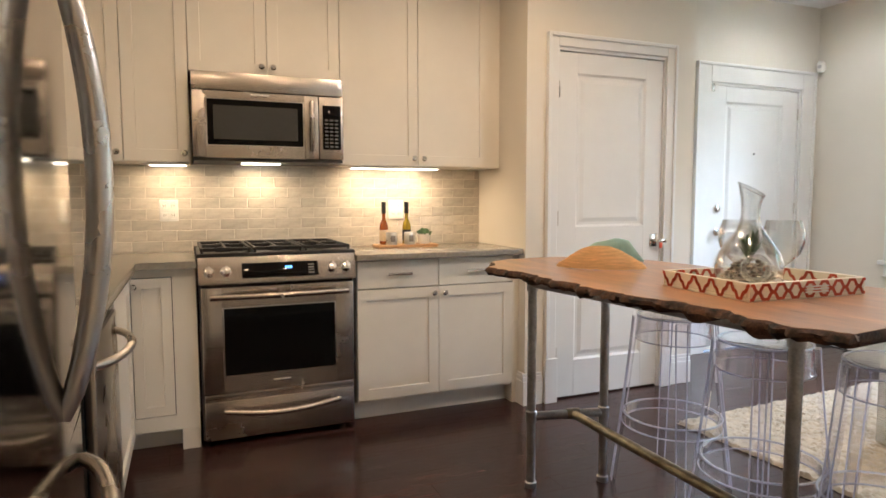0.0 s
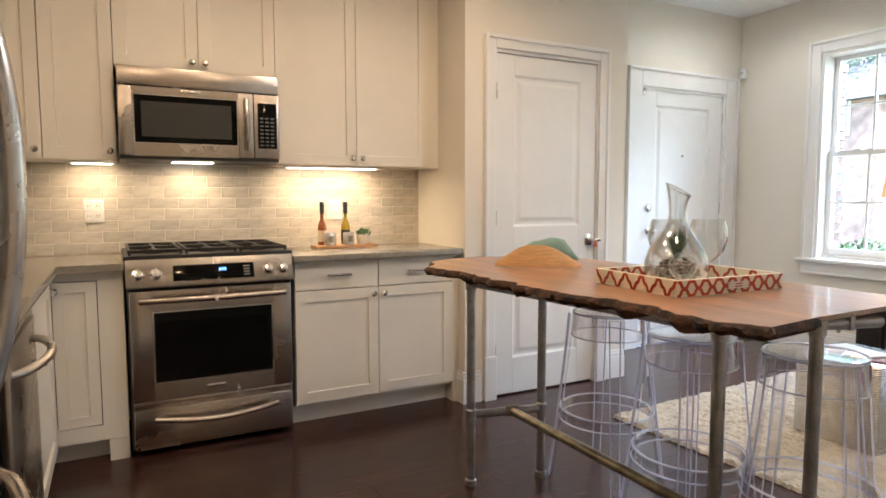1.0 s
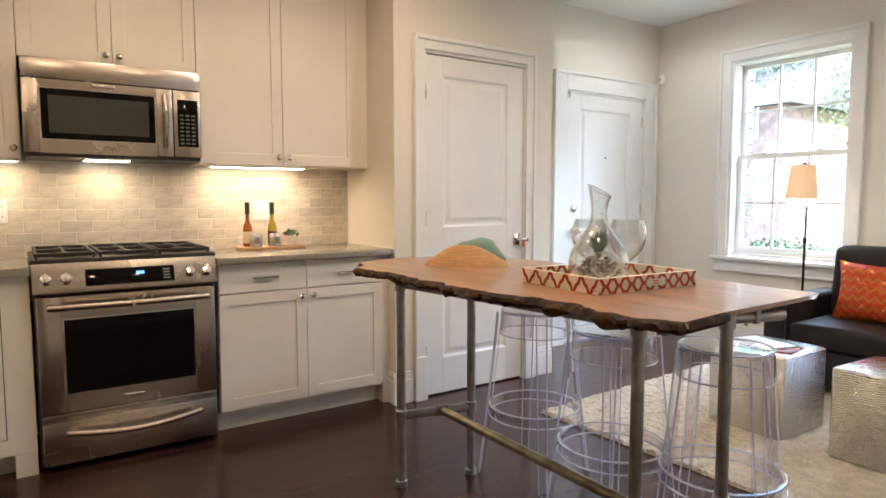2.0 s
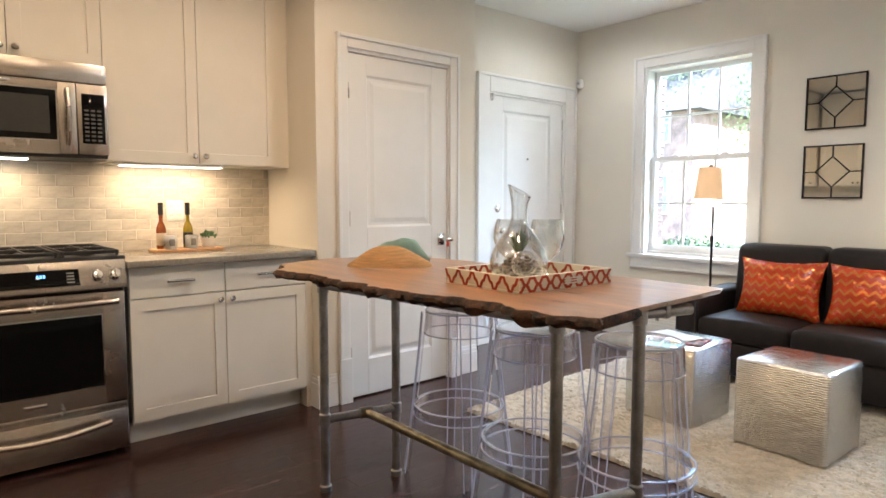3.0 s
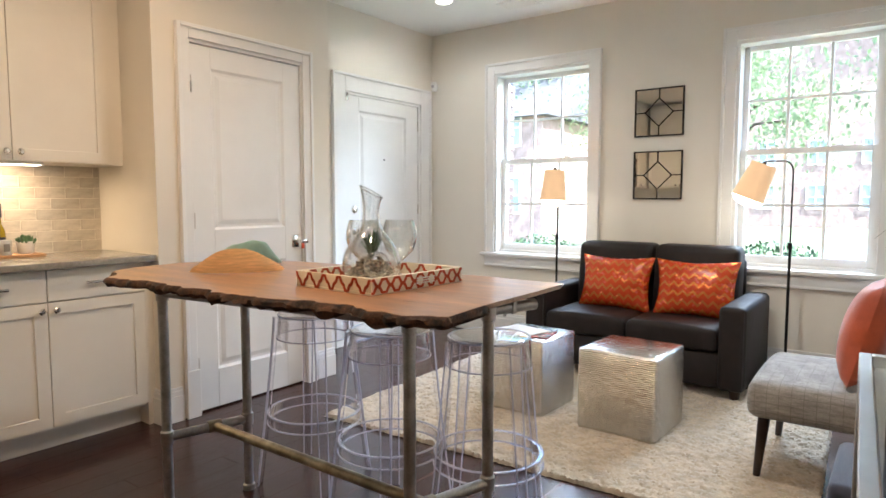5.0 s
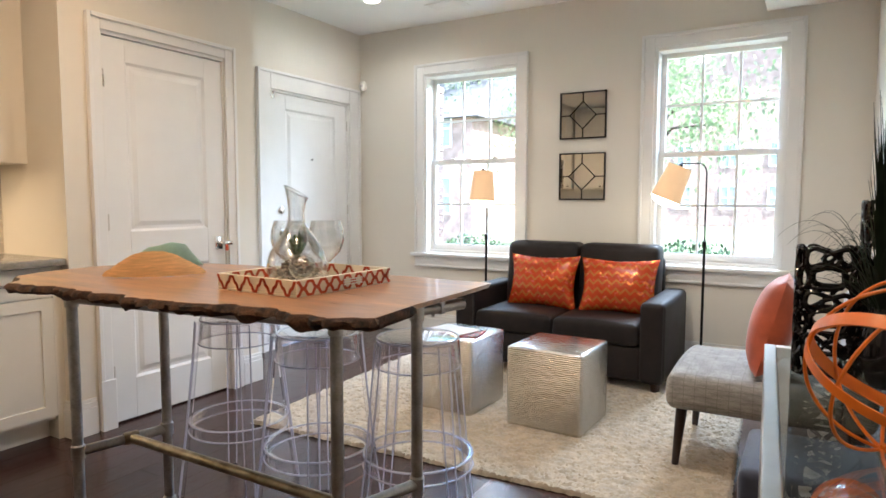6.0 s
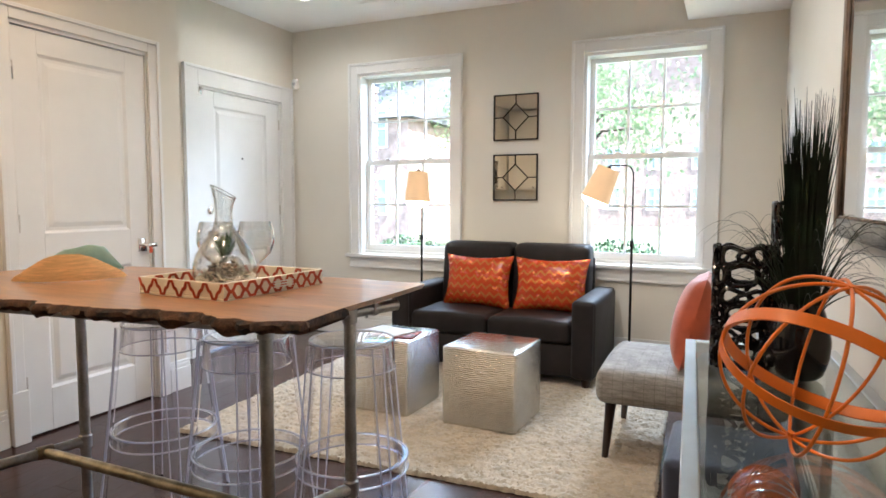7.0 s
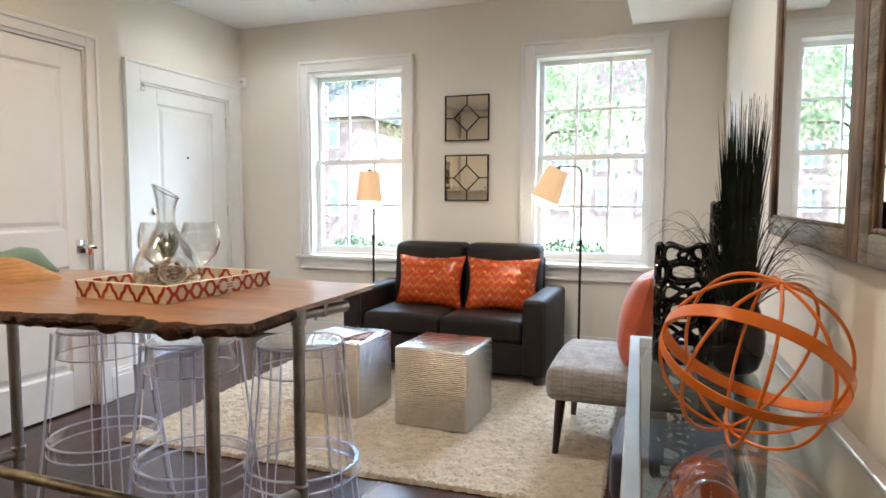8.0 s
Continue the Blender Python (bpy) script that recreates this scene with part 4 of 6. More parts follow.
def wall_plate(x, z, y, name="outlet", label="white duplex outlet plate on the tiles", cat="outlet"):
    ob = thing(name, label, cat, (x, y, z))
    part("plate", box(B(), x - 0.048, y - 0.006, z - 0.060, x + 0.048, y, z + 0.060, 0.003), WHITEPL, ob)
    for dx in (-0.021, 0.021):
        bm = B()
        for dz in (-0.026, 0.026):
            box(bm, x + dx - 0.016, y - 0.009, z + dz - 0.019, x + dx + 0.016, y - 0.006, z + dz + 0.019, 0.003, 1)
        rc = part("receptacle", bm, WHITEPL, ob)
        bm = B()
        for dz in (-0.026, 0.026):
            for s in (-0.006, 0.006):
                box(bm, x + dx + s - 0.001, y - 0.0095, z + dz - 0.006, x + dx + s + 0.001, y - 0.009, z + dz + 0.006)
        tagged(part("slots", bm, DARKGAP, rc), kind="stuff")


wall_plate(-0.078, 1.155, YB - 0.0138)
wall_plate(1.235, 1.150, YB - 0.0138)
for z in (1.266, 1.440):
    ob = thing("light_switch", "white rocker switch plate on the wall", "light switch", (3.49, YE, z), "switches by the entry")
    part("plate", box(B(), 3.453, YE - 0.006, z - 0.06, 3.527, YE, z + 0.06, 0.003), WHITEPL, ob)
    part("rocker", box(B(), 3.474, YE - 0.010, z - 0.033, 3.506, YE - 0.006, z + 0.033, 0.002), WHITEPL, ob)

# things on the counter
BX, BY = 1.235, 3.60
bd = single("serving_board", box(B(), BX - 0.185, BY - 0.07, CT, BX + 0.195, BY + 0.07, CT + 0.018, 0.006), BOARDWOOD, "light wooden serving board on the counter", "serving board")
BT = CT + 0.018
for x, oil, nm in ((BX - 0.125, OILRED, "amber"), (BX + 0.020, OILYEL, "yellow")):
    ob = thing("oil_bottle", "slender bottle of %s oil with a black cap" % nm, "bottle", (x, BY + 0.02, BT), "oil bottles")
    part("bottle", lathe(B(), [(0, 0), (0.024, 0), (0.026, 0.004), (0.026, 0.105), (0.022, 0.125), (0.011, 0.150), (0.010, 0.19), (0, 0.19)], (x, BY + 0.02, BT), 20), oil, ob)
    part("label_band", lathe(B(), [(0.0266, 0.02), (0.0268, 0.022), (0.0268, 0.085), (0.0266, 0.087)], (x, BY + 0.02, BT), 20), BLACKPL if nm == "yellow" else LABEL, ob, "plain label band")
    part("cap", lathe(B(), [(0.0105, 0.185), (0.0135, 0.186), (0.0135, 0.255), (0, 0.256)], (x, BY + 0.02, BT), 16), BLACKPL, ob, "black cap")
for x in (BX - 0.095, BX + 0.020):
    ob = thing("spice_tin", "small brushed tin jar with a pale label", "jar", (x, BY - 0.035, BT), "spice tins")
    part("tin", lathe(B(), [(0, 0), (0.033, 0), (0.034, 0.003), (0.034, 0.070), (0.031, 0.074), (0, 0.074)], (x, BY - 0.035, BT), 24), TIN, ob)
    part("label_band", box(B(), x - 0.014, BY - 0.0705, BT + 0.018, x + 0.014, BY - 0.066, BT + 0.056, 0.002), mat("dim_label", (0.22, 0.20, 0.18), 0.5), ob, "dark label")
ob = thing("potted_plant", "small green succulent in a white pot", "plant", (BX + 0.125, BY, BT))
part("pot", lathe(B(), [(0, 0), (0.030, 0), (0.034, 0.004), (0.042, 0.062), (0.037, 0.062), (0.033, 0.05), (0, 0.05)], (BX + 0.125, BY, BT), 24), WHITEPL, ob, "white pot")
bm = B()
rnd = random.Random(3)
for i in range(60):
    a, r = rnd.uniform(0, 6.28), rnd.uniform(0, 0.036)
    p = Vector((BX + 0.125 + r * math.cos(a), BY + r * math.sin(a), BT + 0.052))
    tip = p + Vector((math.cos(a) * 0.018, math.sin(a) * 0.018, rnd.uniform(0.02, 0.045) * (1.2 - r / 0.05)))
    tube(bm, [p, p.lerp(tip, 0.6), tip], [0.004, 0.006, 0.001], 5)
part("leaves", bm, GREEN, ob, "fleshy green leaves")

# ---- high table of slab wood on pipes ----
TT, TB = 0.932, 0.902
tb = thing("bar_table", "live-edge wooden slab table on galvanised pipe legs", "table", (1.6, 1.7, 0))


def outline(o):
    """The slab's rim, o metres inside it, wavy on the bark sides and straight at the sawn end."""
    pts = []
    n = 130
    for i in range(n + 1):                      # bark edge towards the kitchen, far to near
        s = i / n
        y = 2.53 - 1.66 * s
        x = 1.185 + 0.075 * s + 0.060 * noise.noise((y * 3.1, 1.3, 0)) + 0.050 * noise.noise((y * 6.5, 4.1, 0)) + 0.024 * noise.noise((y * 19, 2.2, 0)) + 0.008 * noise.noise((y * 55, 8.2, 0))
        x += 0.09 * max(0, 1 - s / 0.14) ** 1.3
        pts.append((x + o, y))
    pts += [(1.50, 0.882 + o), (1.80, 0.888 + o), (2.03, 0.90 + o)]
    for i in range(n + 1):
        s = i / n
        y = 0.94 + 1.62 * s
        x = 2.06 - 0.10 * s + 0.05 * noise.noise((y * 2.1, 7.7, 0)) + 0.015 * noise.noise((y * 8, 5.5, 0)) - 0.10 * max(0, (s - 0.85) / 0.15)
        pts.append((x - o, y))
    pts += [(1.62, 2.63 - o), (1.40, 2.60 - o)]
    return pts


bm = B()
o_top = [bm.verts.new((x, y, TT)) for x, y in outline(0.010)]
o_low = [bm.verts.new((x, y, TB + 0.012)) for x, y in outline(0.022)]
bm.faces.new(o_top), bm.faces.new(list(reversed(o_low)))
for i in range(len(o_top)):
    j = (i + 1) % len(o_top)
    bm.faces.new((o_low[i], o_low[j], o_top[j], o_top[i]))
part("tabletop", bm, SLAB, tb, "figured reddish-brown slab top")
for rng in ((0, 132), (134, 265)):
    bm = B()
    prof = [(0.0085, TT - 0.001), (-0.002, TT - 0.008), (-0.006, TT - 0.020), (0.000, TB + 0.012), (0.012, TB), (0.030, TB + 0.004), (0.030, TB + 0.011), (0.0205, TB + 0.012)]
    rows = []
    for k, (o, z) in enumerate(prof):
        row = []
        for i, (x, y) in enumerate(outline(o)[rng[0]:rng[1]]):
            w = noise.noise((x * 40, y * 40, z * 60)) * (0.011 if 0 < k < 5 else 0.0)
            row.append(bm.verts.new((x + w, y, z + w * 0.5 + (0.020 * noise.noise((y * 9, 9.0, 0)) - 0.004 if 2 < k < 6 else 0))))
        rows.append(row)
    for a, b in zip(rows, rows[1:]):
        for i in range(len(a) - 1):
            bm.faces.new((a[i], a[i + 1], b[i + 1], b[i]))
    part("bark_edge", bm, BARK, tb, "dark rugged bark edge")
FL, BL, FR, BR = (1.320, 2.225), (1.635, 2.155), (1.440, 1.110), (1.730, 1.025)
PR = 0.0185
for x, y in (FL, BL, FR, BR):
    lg = part("leg", cyl(B(), (x, y, 0.012), (x, y, TB - 0.03), PR, 18), GALV, tb, "galvanised pipe leg")
    bm = lathe(B(), [(0, 0), (0.025, 0), (0.025, 0.022), (PR, 0.026)], (x, y, 0.0), 18)
    part("foot_cap", bm, GALV, lg)
    bm = lathe(B(), [(PR, 0), (0.0235, 0.003), (0.0245, 0.05), (0.023, 0.062), (0, 0.063)], (x, y, TB - 0.066), 18)
    part("fitting", bm, GALV, lg, "pipe fitting")


def rail(p, q, r=PR, m=GALV, label="galvanised pipe rail"):
    return part("rail", cyl(B(), p, q, r, 16), m, tb, label)


TRZ, LRZ = TB - 0.032, 0.305
for p, q in ((FL, FR), (BL, BR), (FL, BL), (FR, BR)):
    rail((*p, TRZ), (*q, TRZ), 0.019)
for p, q in ((FL, BL), (FR, BR)):
    rail((*p, LRZ), (*q, LRZ))
    for c in (p, q):
        part("fitting", lathe(B(), [(PR, 0), (0.0235, 0.004), (0.0240, 0.05), (PR, 0.056)], (*c, LRZ - 0.028), 18), GALV, tb, "pipe tee")
MA, MB = (FL[0] * 0.43 + BL[0] * 0.57, FL[1] * 0.43 + BL[1] * 0.57), (FR[0] * 0.80 + BR[0] * 0.20, FR[1] * 0.80 + BR[1] * 0.20)
rail((*MA, LRZ), (*MB, LRZ), PR, BRASSY, "long worn pipe foot rail")
for c in (MA, MB):
    bm = B()
    lathe(bm, [(0, -0.028), (0.024, -0.026), (0.025, 0.026), (0, 0.028)], (*c, LRZ), 16, pose(0, 0, 0, 90, 0, 70))
    part("fitting", bm, BRASSY, tb, "worn pipe tee")
rail((*BR, TRZ), (1.925, 0.968, TRZ), 0.019)
for x, y in ((1.50, 2.25), (1.80, 1.8), (1.82, 0.999)):
    bm = B()
    box(bm, x - 0.012, y - 0.02, TRZ - 0.02, x + 0.012, y + 0.02, TB + 0.013, 0.003)
    cyl(bm, (x, y + 0.02, TRZ - 0.012), (x, y + 0.02, TRZ - 0.032), 0.006, 8)
    part("clamp", bm, GALV, tb, "small pipe clamp under the slab")


# ---- clear stools ----
def ghost_stool():
    ob = thing("bar_stool", "clear acrylic round bar stool beside the table", "stool", (0, 0, 0), "clear stools at the table")
    h = 0.74
    part("seat", lathe(B(), [(0, h - 0.006), (0.130, h - 0.008), (0.144, h - 0.012), (0.149, h - 0.020), (0.157, h - 0.11), (0.153, h - 0.11), (0.144, h - 0.022), (0.136, h - 0.014), (0, h - 0.013)][::-1], (0, 0, 0), 40), ACRYL, ob, "round clear seat with a skirt", local=True)
    # thin pale tubes paint the highlights along rims and leg edges
    for rr, zz, w in ((0.147, h - 0.012, 0.0042), (0.156, h - 0.110, 0.0028)):
        part("rim", tube(B(), arc((0, 0, zz), rr, 0, 2 * math.pi, 56), w, 6, closed=True), ACRYLGLINT, ob, "polished rim with its highlight in the colour", local=True)
    for k in range(4):
        a = radians(45 + 90 * k)
        bm = B()
        rows = []
        for s in range(7):
            f = s / 6
            z = (h - 0.02) * (1 - f)
            r = 0.148 + 0.080 * f ** 1.15
            w = 0.022 - 0.005 * f
            prof = [(-w, 0.0), (-w, 0.017), (w, 0.017), (w, 0.0)]
            rows.append([bm.verts.new(((r + d) * math.cos(a) - t * math.sin(a), (r + d) * math.sin(a) + t * math.cos(a), z)) for t, d in prof])
        for p, q in zip(rows, rows[1:]):
            for i in range(4):
                bm.faces.new((p[i], p[(i + 1) % 4], q[(i + 1) % 4], q[i]))
        bm.faces.new(rows[0]), bm.faces.new(list(reversed(rows[-1])))
        edges = [[v.co.copy() for v in row] for row in rows]
        lg = part("leg", bm, ACRYL, ob, "clear tapered leg", local=True, smooth=False)
        for c in (1, 2):
            part("edge", tube(B(), [row[c] for row in edges], 0.0032, 5), ACRYLGLINT, lg, "leg edge with its highlight in the colour", local=True)
    bm = B()
    z = 0.285
    lathe(bm, [(0.188, z - 0.022), (0.200, z - 0.022), (0.198, z + 0.022), (0.186, z + 0.022), (0.188, z - 0.022)], (0, 0, 0), 48)
    fring = part("foot_ring", bm, ACRYL, ob, "clear foot ring", local=True)
    for rr, zz, w in ((0.199, z + 0.022, 0.0036), (0.201, z - 0.022, 0.0030)):
        part("rim", tube(B(), arc((0, 0, zz), rr, 0, 2 * math.pi, 56), w, 6, closed=True), ACRYLGLINT, fring, "polished rim with its highlight in the colour", local=True)
    return ob


stool = ghost_stool()
stool.matrix_basis = pose(1.885, 2.02, 0, 0, 0, 12)
copy_thing(stool, pose(1.835, 1.535, 0, 0, 0, -8))
copy_thing(stool, pose(1.955, 1.165, 0, 0, 0, 20))

# ---- things on the table ----
TR = Matrix.Translation((1.43, 1.25, TT)) @ pose(0, 0, 0, 0, 0, -3)
TRX, TRY, TRH = 0.44, 0.36, 0.052       # along +x and +y from the near corner
tr = thing("serving_tray", "cream lacquer tray with a red lattice pattern", "tray", (1.65, 1.43, TT))
bm = B()
box(bm, 0, 0, 0, TRX, TRY, 0.008, 0.002)
for b in ((0, 0, 0.008, TRX, 0.010, TRH), (0, TRY - 0.010, 0.008, TRX, TRY, TRH), (0, 0.010, 0.008, 0.010, TRY - 0.010, TRH), (TRX - 0.010, 0.010, 0.008, TRX, TRY - 0.010, TRH)):
    box(bm, *b, 0.002, 1)
bmesh.ops.transform(bm, matrix=TR, verts=bm.verts)
part("tray_body", bm, CREAM, tr)


def lattice(length, m, waves=(1,), step=0.076):
    """Ogee lattice lines in the x, z plane, a little proud, over one tray side."""
    bm = B()
    per = length / max(2, round(length / step))
    zc, amp = TRH / 2, TRH / 2 - 0.004
    for sgn in waves:
        pts = []
        k = int(length / per * 24)
        for i in range(k + 1):
            x = length * i / k
            ph = (x / per) % 1.0
            c = 1 - 4 * min(ph, 1 - ph)             # straight slopes with an ogee step half way
            pts.append((x, zc + sgn * amp * max(-0.96, min(0.96, 1.16 * c - 0.16 * math.sin(2 * math.pi * c)))))
        vs = []
        for i, (x, z) in enumerate(pts):
            a, b = pts[max(0, i - 1)], pts[min(k, i + 1)]
            d = Vector((b[0] - a[0], b[1] - a[1])).normalized()
            nx, nz = -d.y * 0.0054, d.x * 0.0054
            cl = lambda v: min(max(v, 0.002), TRH - 0.002)
            vs.append((bm.verts.new((x + nx, -0.0012 - 0.0004 * (sgn > 0), cl(z + nz))), bm.verts.new((x - nx, -0.0012 - 0.0004 * (sgn > 0), cl(z - nz)))))
        for p, q in zip(vs, vs[1:]):
            bm.faces.new((p[0], p[1], q[1], q[0]))
    bmesh.ops.solidify(bm, geom=bm.faces[:], thickness=0.0008)
    bmesh.ops.transform(bm, matrix=TR @ m, verts=bm.verts)
    part("lattice", bm, REDPAT, tr, "red painted lattice", smooth=False)


lattice(TRX, Matrix(), (1, -1), 0.11)
lattice(TRY, Matrix.Translation((0, TRY, 0)) @ pose(0, 0, 0, 0, 0, -90))
lattice(TRX - 0.02, Matrix.Translation((0.01, TRY - 0.010, 0)), (1, -1), 0.11)
lattice(TRY - 0.02, Matrix.Translation((TRX - 0.010, TRY - 0.01, 0)) @ pose(0, 0, 0, 0, 0, -90))
bm = B()
for i in range(3):
    box(bm, 0.20, -0.004, 0.016 + i * 0.008, 0.29, -0.0024, 0.020 + i * 0.008)
bmesh.ops.transform(bm, matrix=TR, verts=bm.verts)
part("label_bars", bm, WHITEPL, tr, "pale sticker bars")
TZ = TT + 0.009


def glass_vessel(name, prof, at, label, cat, shear=0.0, n=40, thick=0.0025):
    """A blown vessel: outer profile, inner profile inside it."""
    bm = B()
    inner = [(max(r - thick, 0.0005), z + (thick * 1.6 if i == 0 else 0)) for i, (r, z) in enumerate(prof)]
    lathe(bm, [(0, prof[0][1])] + prof + inner[::-1] + [(0, inner[0][1])], (0, 0, 0), n)
    top = prof[-1][1]
    for v in bm.verts:
        f = max(0.0, (v.co.z - top * 0.75) / (top * 0.25))
        v.co.z += shear * f * v.co.x
    bmesh.ops.transform(bm, matrix=Matrix.Translation(at) @ pose(0, 0, 0, 0, 0, 118), verts=bm.verts)
    return single(name, bm, GLASS, label, cat)


CX, CY = 1.625, 1.430
ob = thing("decanter", "clear glass decanter holding pebbles and an air plant", "decanter", (CX, CY, TZ))
prof = [(0.060, 0), (0.082, 0.006), (0.098, 0.040), (0.099, 0.072), (0.088, 0.108), (0.066, 0.142), (0.043, 0.172), (0.030, 0.202), (0.0265, 0.235), (0.030, 0.270), (0.039, 0.305)]
bm = lathe(B(), [(0, 0)] + prof + [(max(r - 0.003, 0), z + 0.004 * (z == 0)) for r, z in prof[::-1]] + [(0, 0.004)], (0, 0, 0), 44)
for v in bm.verts:
    v.co.z += 0.55 * max(0.0, (v.co.z - 0.225) / 0.08) * v.co.x
bmesh.ops.transform(bm, matrix=Matrix.Translation((CX, CY, TZ)) @ pose(0, 0, 0, 0, 0, 118), verts=bm.verts)
part("vessel", bm, GLASS, ob, "blown glass vessel with a slanted lip")
lip = [Vector((0.0385 * math.cos(a * math.pi / 20), 0.0385 * math.sin(a * math.pi / 20), 0.305)) for a in range(40)]
for v in lip:
    v.z += 0.55 * v.x
bm = tube(B(), lip, 0.0022, 6, closed=True)
bmesh.ops.transform(bm, matrix=Matrix.Translation((CX, CY, TZ)) @ pose(0, 0, 0, 0, 0, 118), verts=bm.verts)
part("lip", bm, GLASSRIM, ob, "thick polished lip")
fx, fy = CX - 0.060, CY - 0.079
bm = lathe(B(), [(0.034 + 0.009 * math.cos(a * math.pi / 5), 0.009 * math.sin(a * math.pi / 5)) for a in range(11)], (0, 0, 0), 36)
bmesh.ops.transform(bm, matrix=Matrix.Translation((fx, fy, TZ + 0.068)) @ Vector((-0.60, -0.79, 0.12)).to_track_quat("Z", "Y").to_matrix().to_4x4(), verts=bm.verts)
part("front_ring", bm, GLASSRIM, ob, "thick glass ring round a front opening")
bm = B()
rnd = random.Random(8)
for i in range(210):
    a, r = rnd.uniform(0, 6.28), 0.074 * math.sqrt(rnd.random())
    m = Matrix.Translation((CX + r * math.cos(a), CY + r * math.sin(a), TZ + 0.014 + rnd.random() * 0.078 * (1 - (r / 0.085) ** 2))) @ Matrix.Diagonal((rnd.uniform(0.7, 1.3), rnd.uniform(0.7, 1.3), rnd.uniform(0.5, 0.9), 1))
    bmesh.ops.create_icosphere(bm, subdivisions=1, radius=0.009, matrix=m)
tagged(part("pebbles", bm, PEBBLE, ob, "mixed brown and white pebbles"), kind="stuff")
bm = B()
for i in range(26):
    a = i * 2.4
    l = 0.058 + 0.032 * rnd.random()
    sp = 0.15 + 0.55 * (i / 26)
    pts = [Vector((CX - 0.01, CY - 0.01, TZ + 0.082)) + Vector((math.cos(a) * sp * l * f, math.sin(a) * sp * l * f, l * f * (1.25 - 0.55 * sp * f))) for f in (0, 0.3, 0.6, 0.85, 1)]
    tube(bm, pts, [0.006, 0.0068, 0.0055, 0.003, 0.0006], 6, flat=0.4)
part("air_plant", bm, GREEN, ob, "spiky green air plant")
for dx, dy in ((0.085, 0.118), (0.165, 0.015)):
    glass_vessel("globe_glass", [(0.030, 0), (0.034, 0.002), (0.006, 0.010), (0.005, 0.055), (0.020, 0.066), (0.050, 0.095), (0.064, 0.135), (0.062, 0.170), (0.052, 0.205)],
                 (CX + dx, CY + dy, TZ), "large clear round-bowled glass on the tray", "wine glass", thick=0.0016)
# sun visor hat with a cloth band
vz = thing("sun_visor", "orange straw sun visor with a mint green cloth band", "hat", (1.55, 2.10, TT))
VM = Matrix.Translation((1.575, 2.115, TT + 0.002)) @ pose(0, 0, 0, 0, 0, -40)
bm = B()
n, k = 28, 8
rows = []
for j in range(k + 1):
    v = j / k
    row = []
    for i in range(n + 1):
        a = math.pi * (0.02 + 0.96 * i / n)
        R = 0.185 - 0.085 * v
        row.append(bm.verts.new((R * math.cos(a), -R * 0.62 * math.sin(a) + 0.04, 0.092 * v ** 0.7 * (0.55 + 0.45 * math.sin(a)) + 0.003 * noise.noise((i * 0.5, j * 0.5, 0)))))
    rows.append(row)
for p, q in zip(rows, rows[1:]):
    for i in range(n):
        bm.faces.new((p[i], p[i + 1], q[i + 1], q[i]))
bmesh.ops.solidify(bm, geom=bm.faces[:], thickness=0.003)
bmesh.ops.transform(bm, matrix=VM, verts=bm.verts)
part("brim", bm, STRAW, vz, "woven orange straw brim")
bm = B()
rows = []
for j in range(10):
    v = j / 9
    row = []
    for i in range(n + 1):
        a = math.pi * (-0.10 + 1.15 * i / n)
        R = 0.104 + 0.02 * math.sin(v * 3.1) - 0.03 * v
        drop = 1 - 0.9 * max(0, -math.cos(a) * -1 - 0.25)
        row.append(bm.verts.new((R * math.cos(a) + 0.020 + 0.075 * v, -R * 0.62 * math.sin(a) + 0.045 + 0.06 * v, max(0.006, (0.074 + 0.044 * math.sin(v * 2.3)) * drop * (0.6 + 0.4 * math.sin(max(0, min(math.pi, a)))) + 0.006 * noise.noise((i * 0.35, j * 0.6, 3))))))
    rows.append(row)
for p, q in zip(rows, rows[1:]):
    for i in range(n):
        bm.faces.new((p[i], p[i + 1], q[i + 1], q[i]))
bmesh.ops.solidify(bm, geom=bm.faces[:], thickness=0.003)
bmesh.ops.transform(bm, matrix=VM, verts=bm.verts)
part("cloth_band", bm, MINT, vz, "mint green cloth band")

# ---- sitting area ----
RGM = Matrix.Translation((2.53, 0.18, 0)) @ pose(0, 0, 0, 0, 0, 2.5)
bm = B()
n_x, n_y, RL, RW = 190, 240, 1.85, 2.38
rnd = random.Random(5)
g = []
for i in range(n_x + 1):
    row = []
    for j in range(n_y + 1):
        e = min(i, n_x - i, j, n_y - j)
        z = 0.003 if e == 0 else 0.019 + rnd.uniform(-0.0055, 0.0055) + 0.006 * noise.noise((i * 0.22, j * 0.22, 0))
        w = 0.006 if e == 0 else 0.003
        row.append(bm.verts.new((RL * i / n_x + rnd.uniform(-w, w), RW * j / n_y + rnd.uniform(-w, w), z)))
    g.append(row)
for i in range(n_x):
    for j in range(n_y):
        bm.faces.new((g[i][j], g[i + 1][j], g[i + 1][j + 1], g[i][j + 1]))
bmesh.ops.transform(bm, matrix=RGM, verts=bm.verts)
single("rug", bm, RUGMAT, "ivory shag rug on the dark wood floor", "rug")


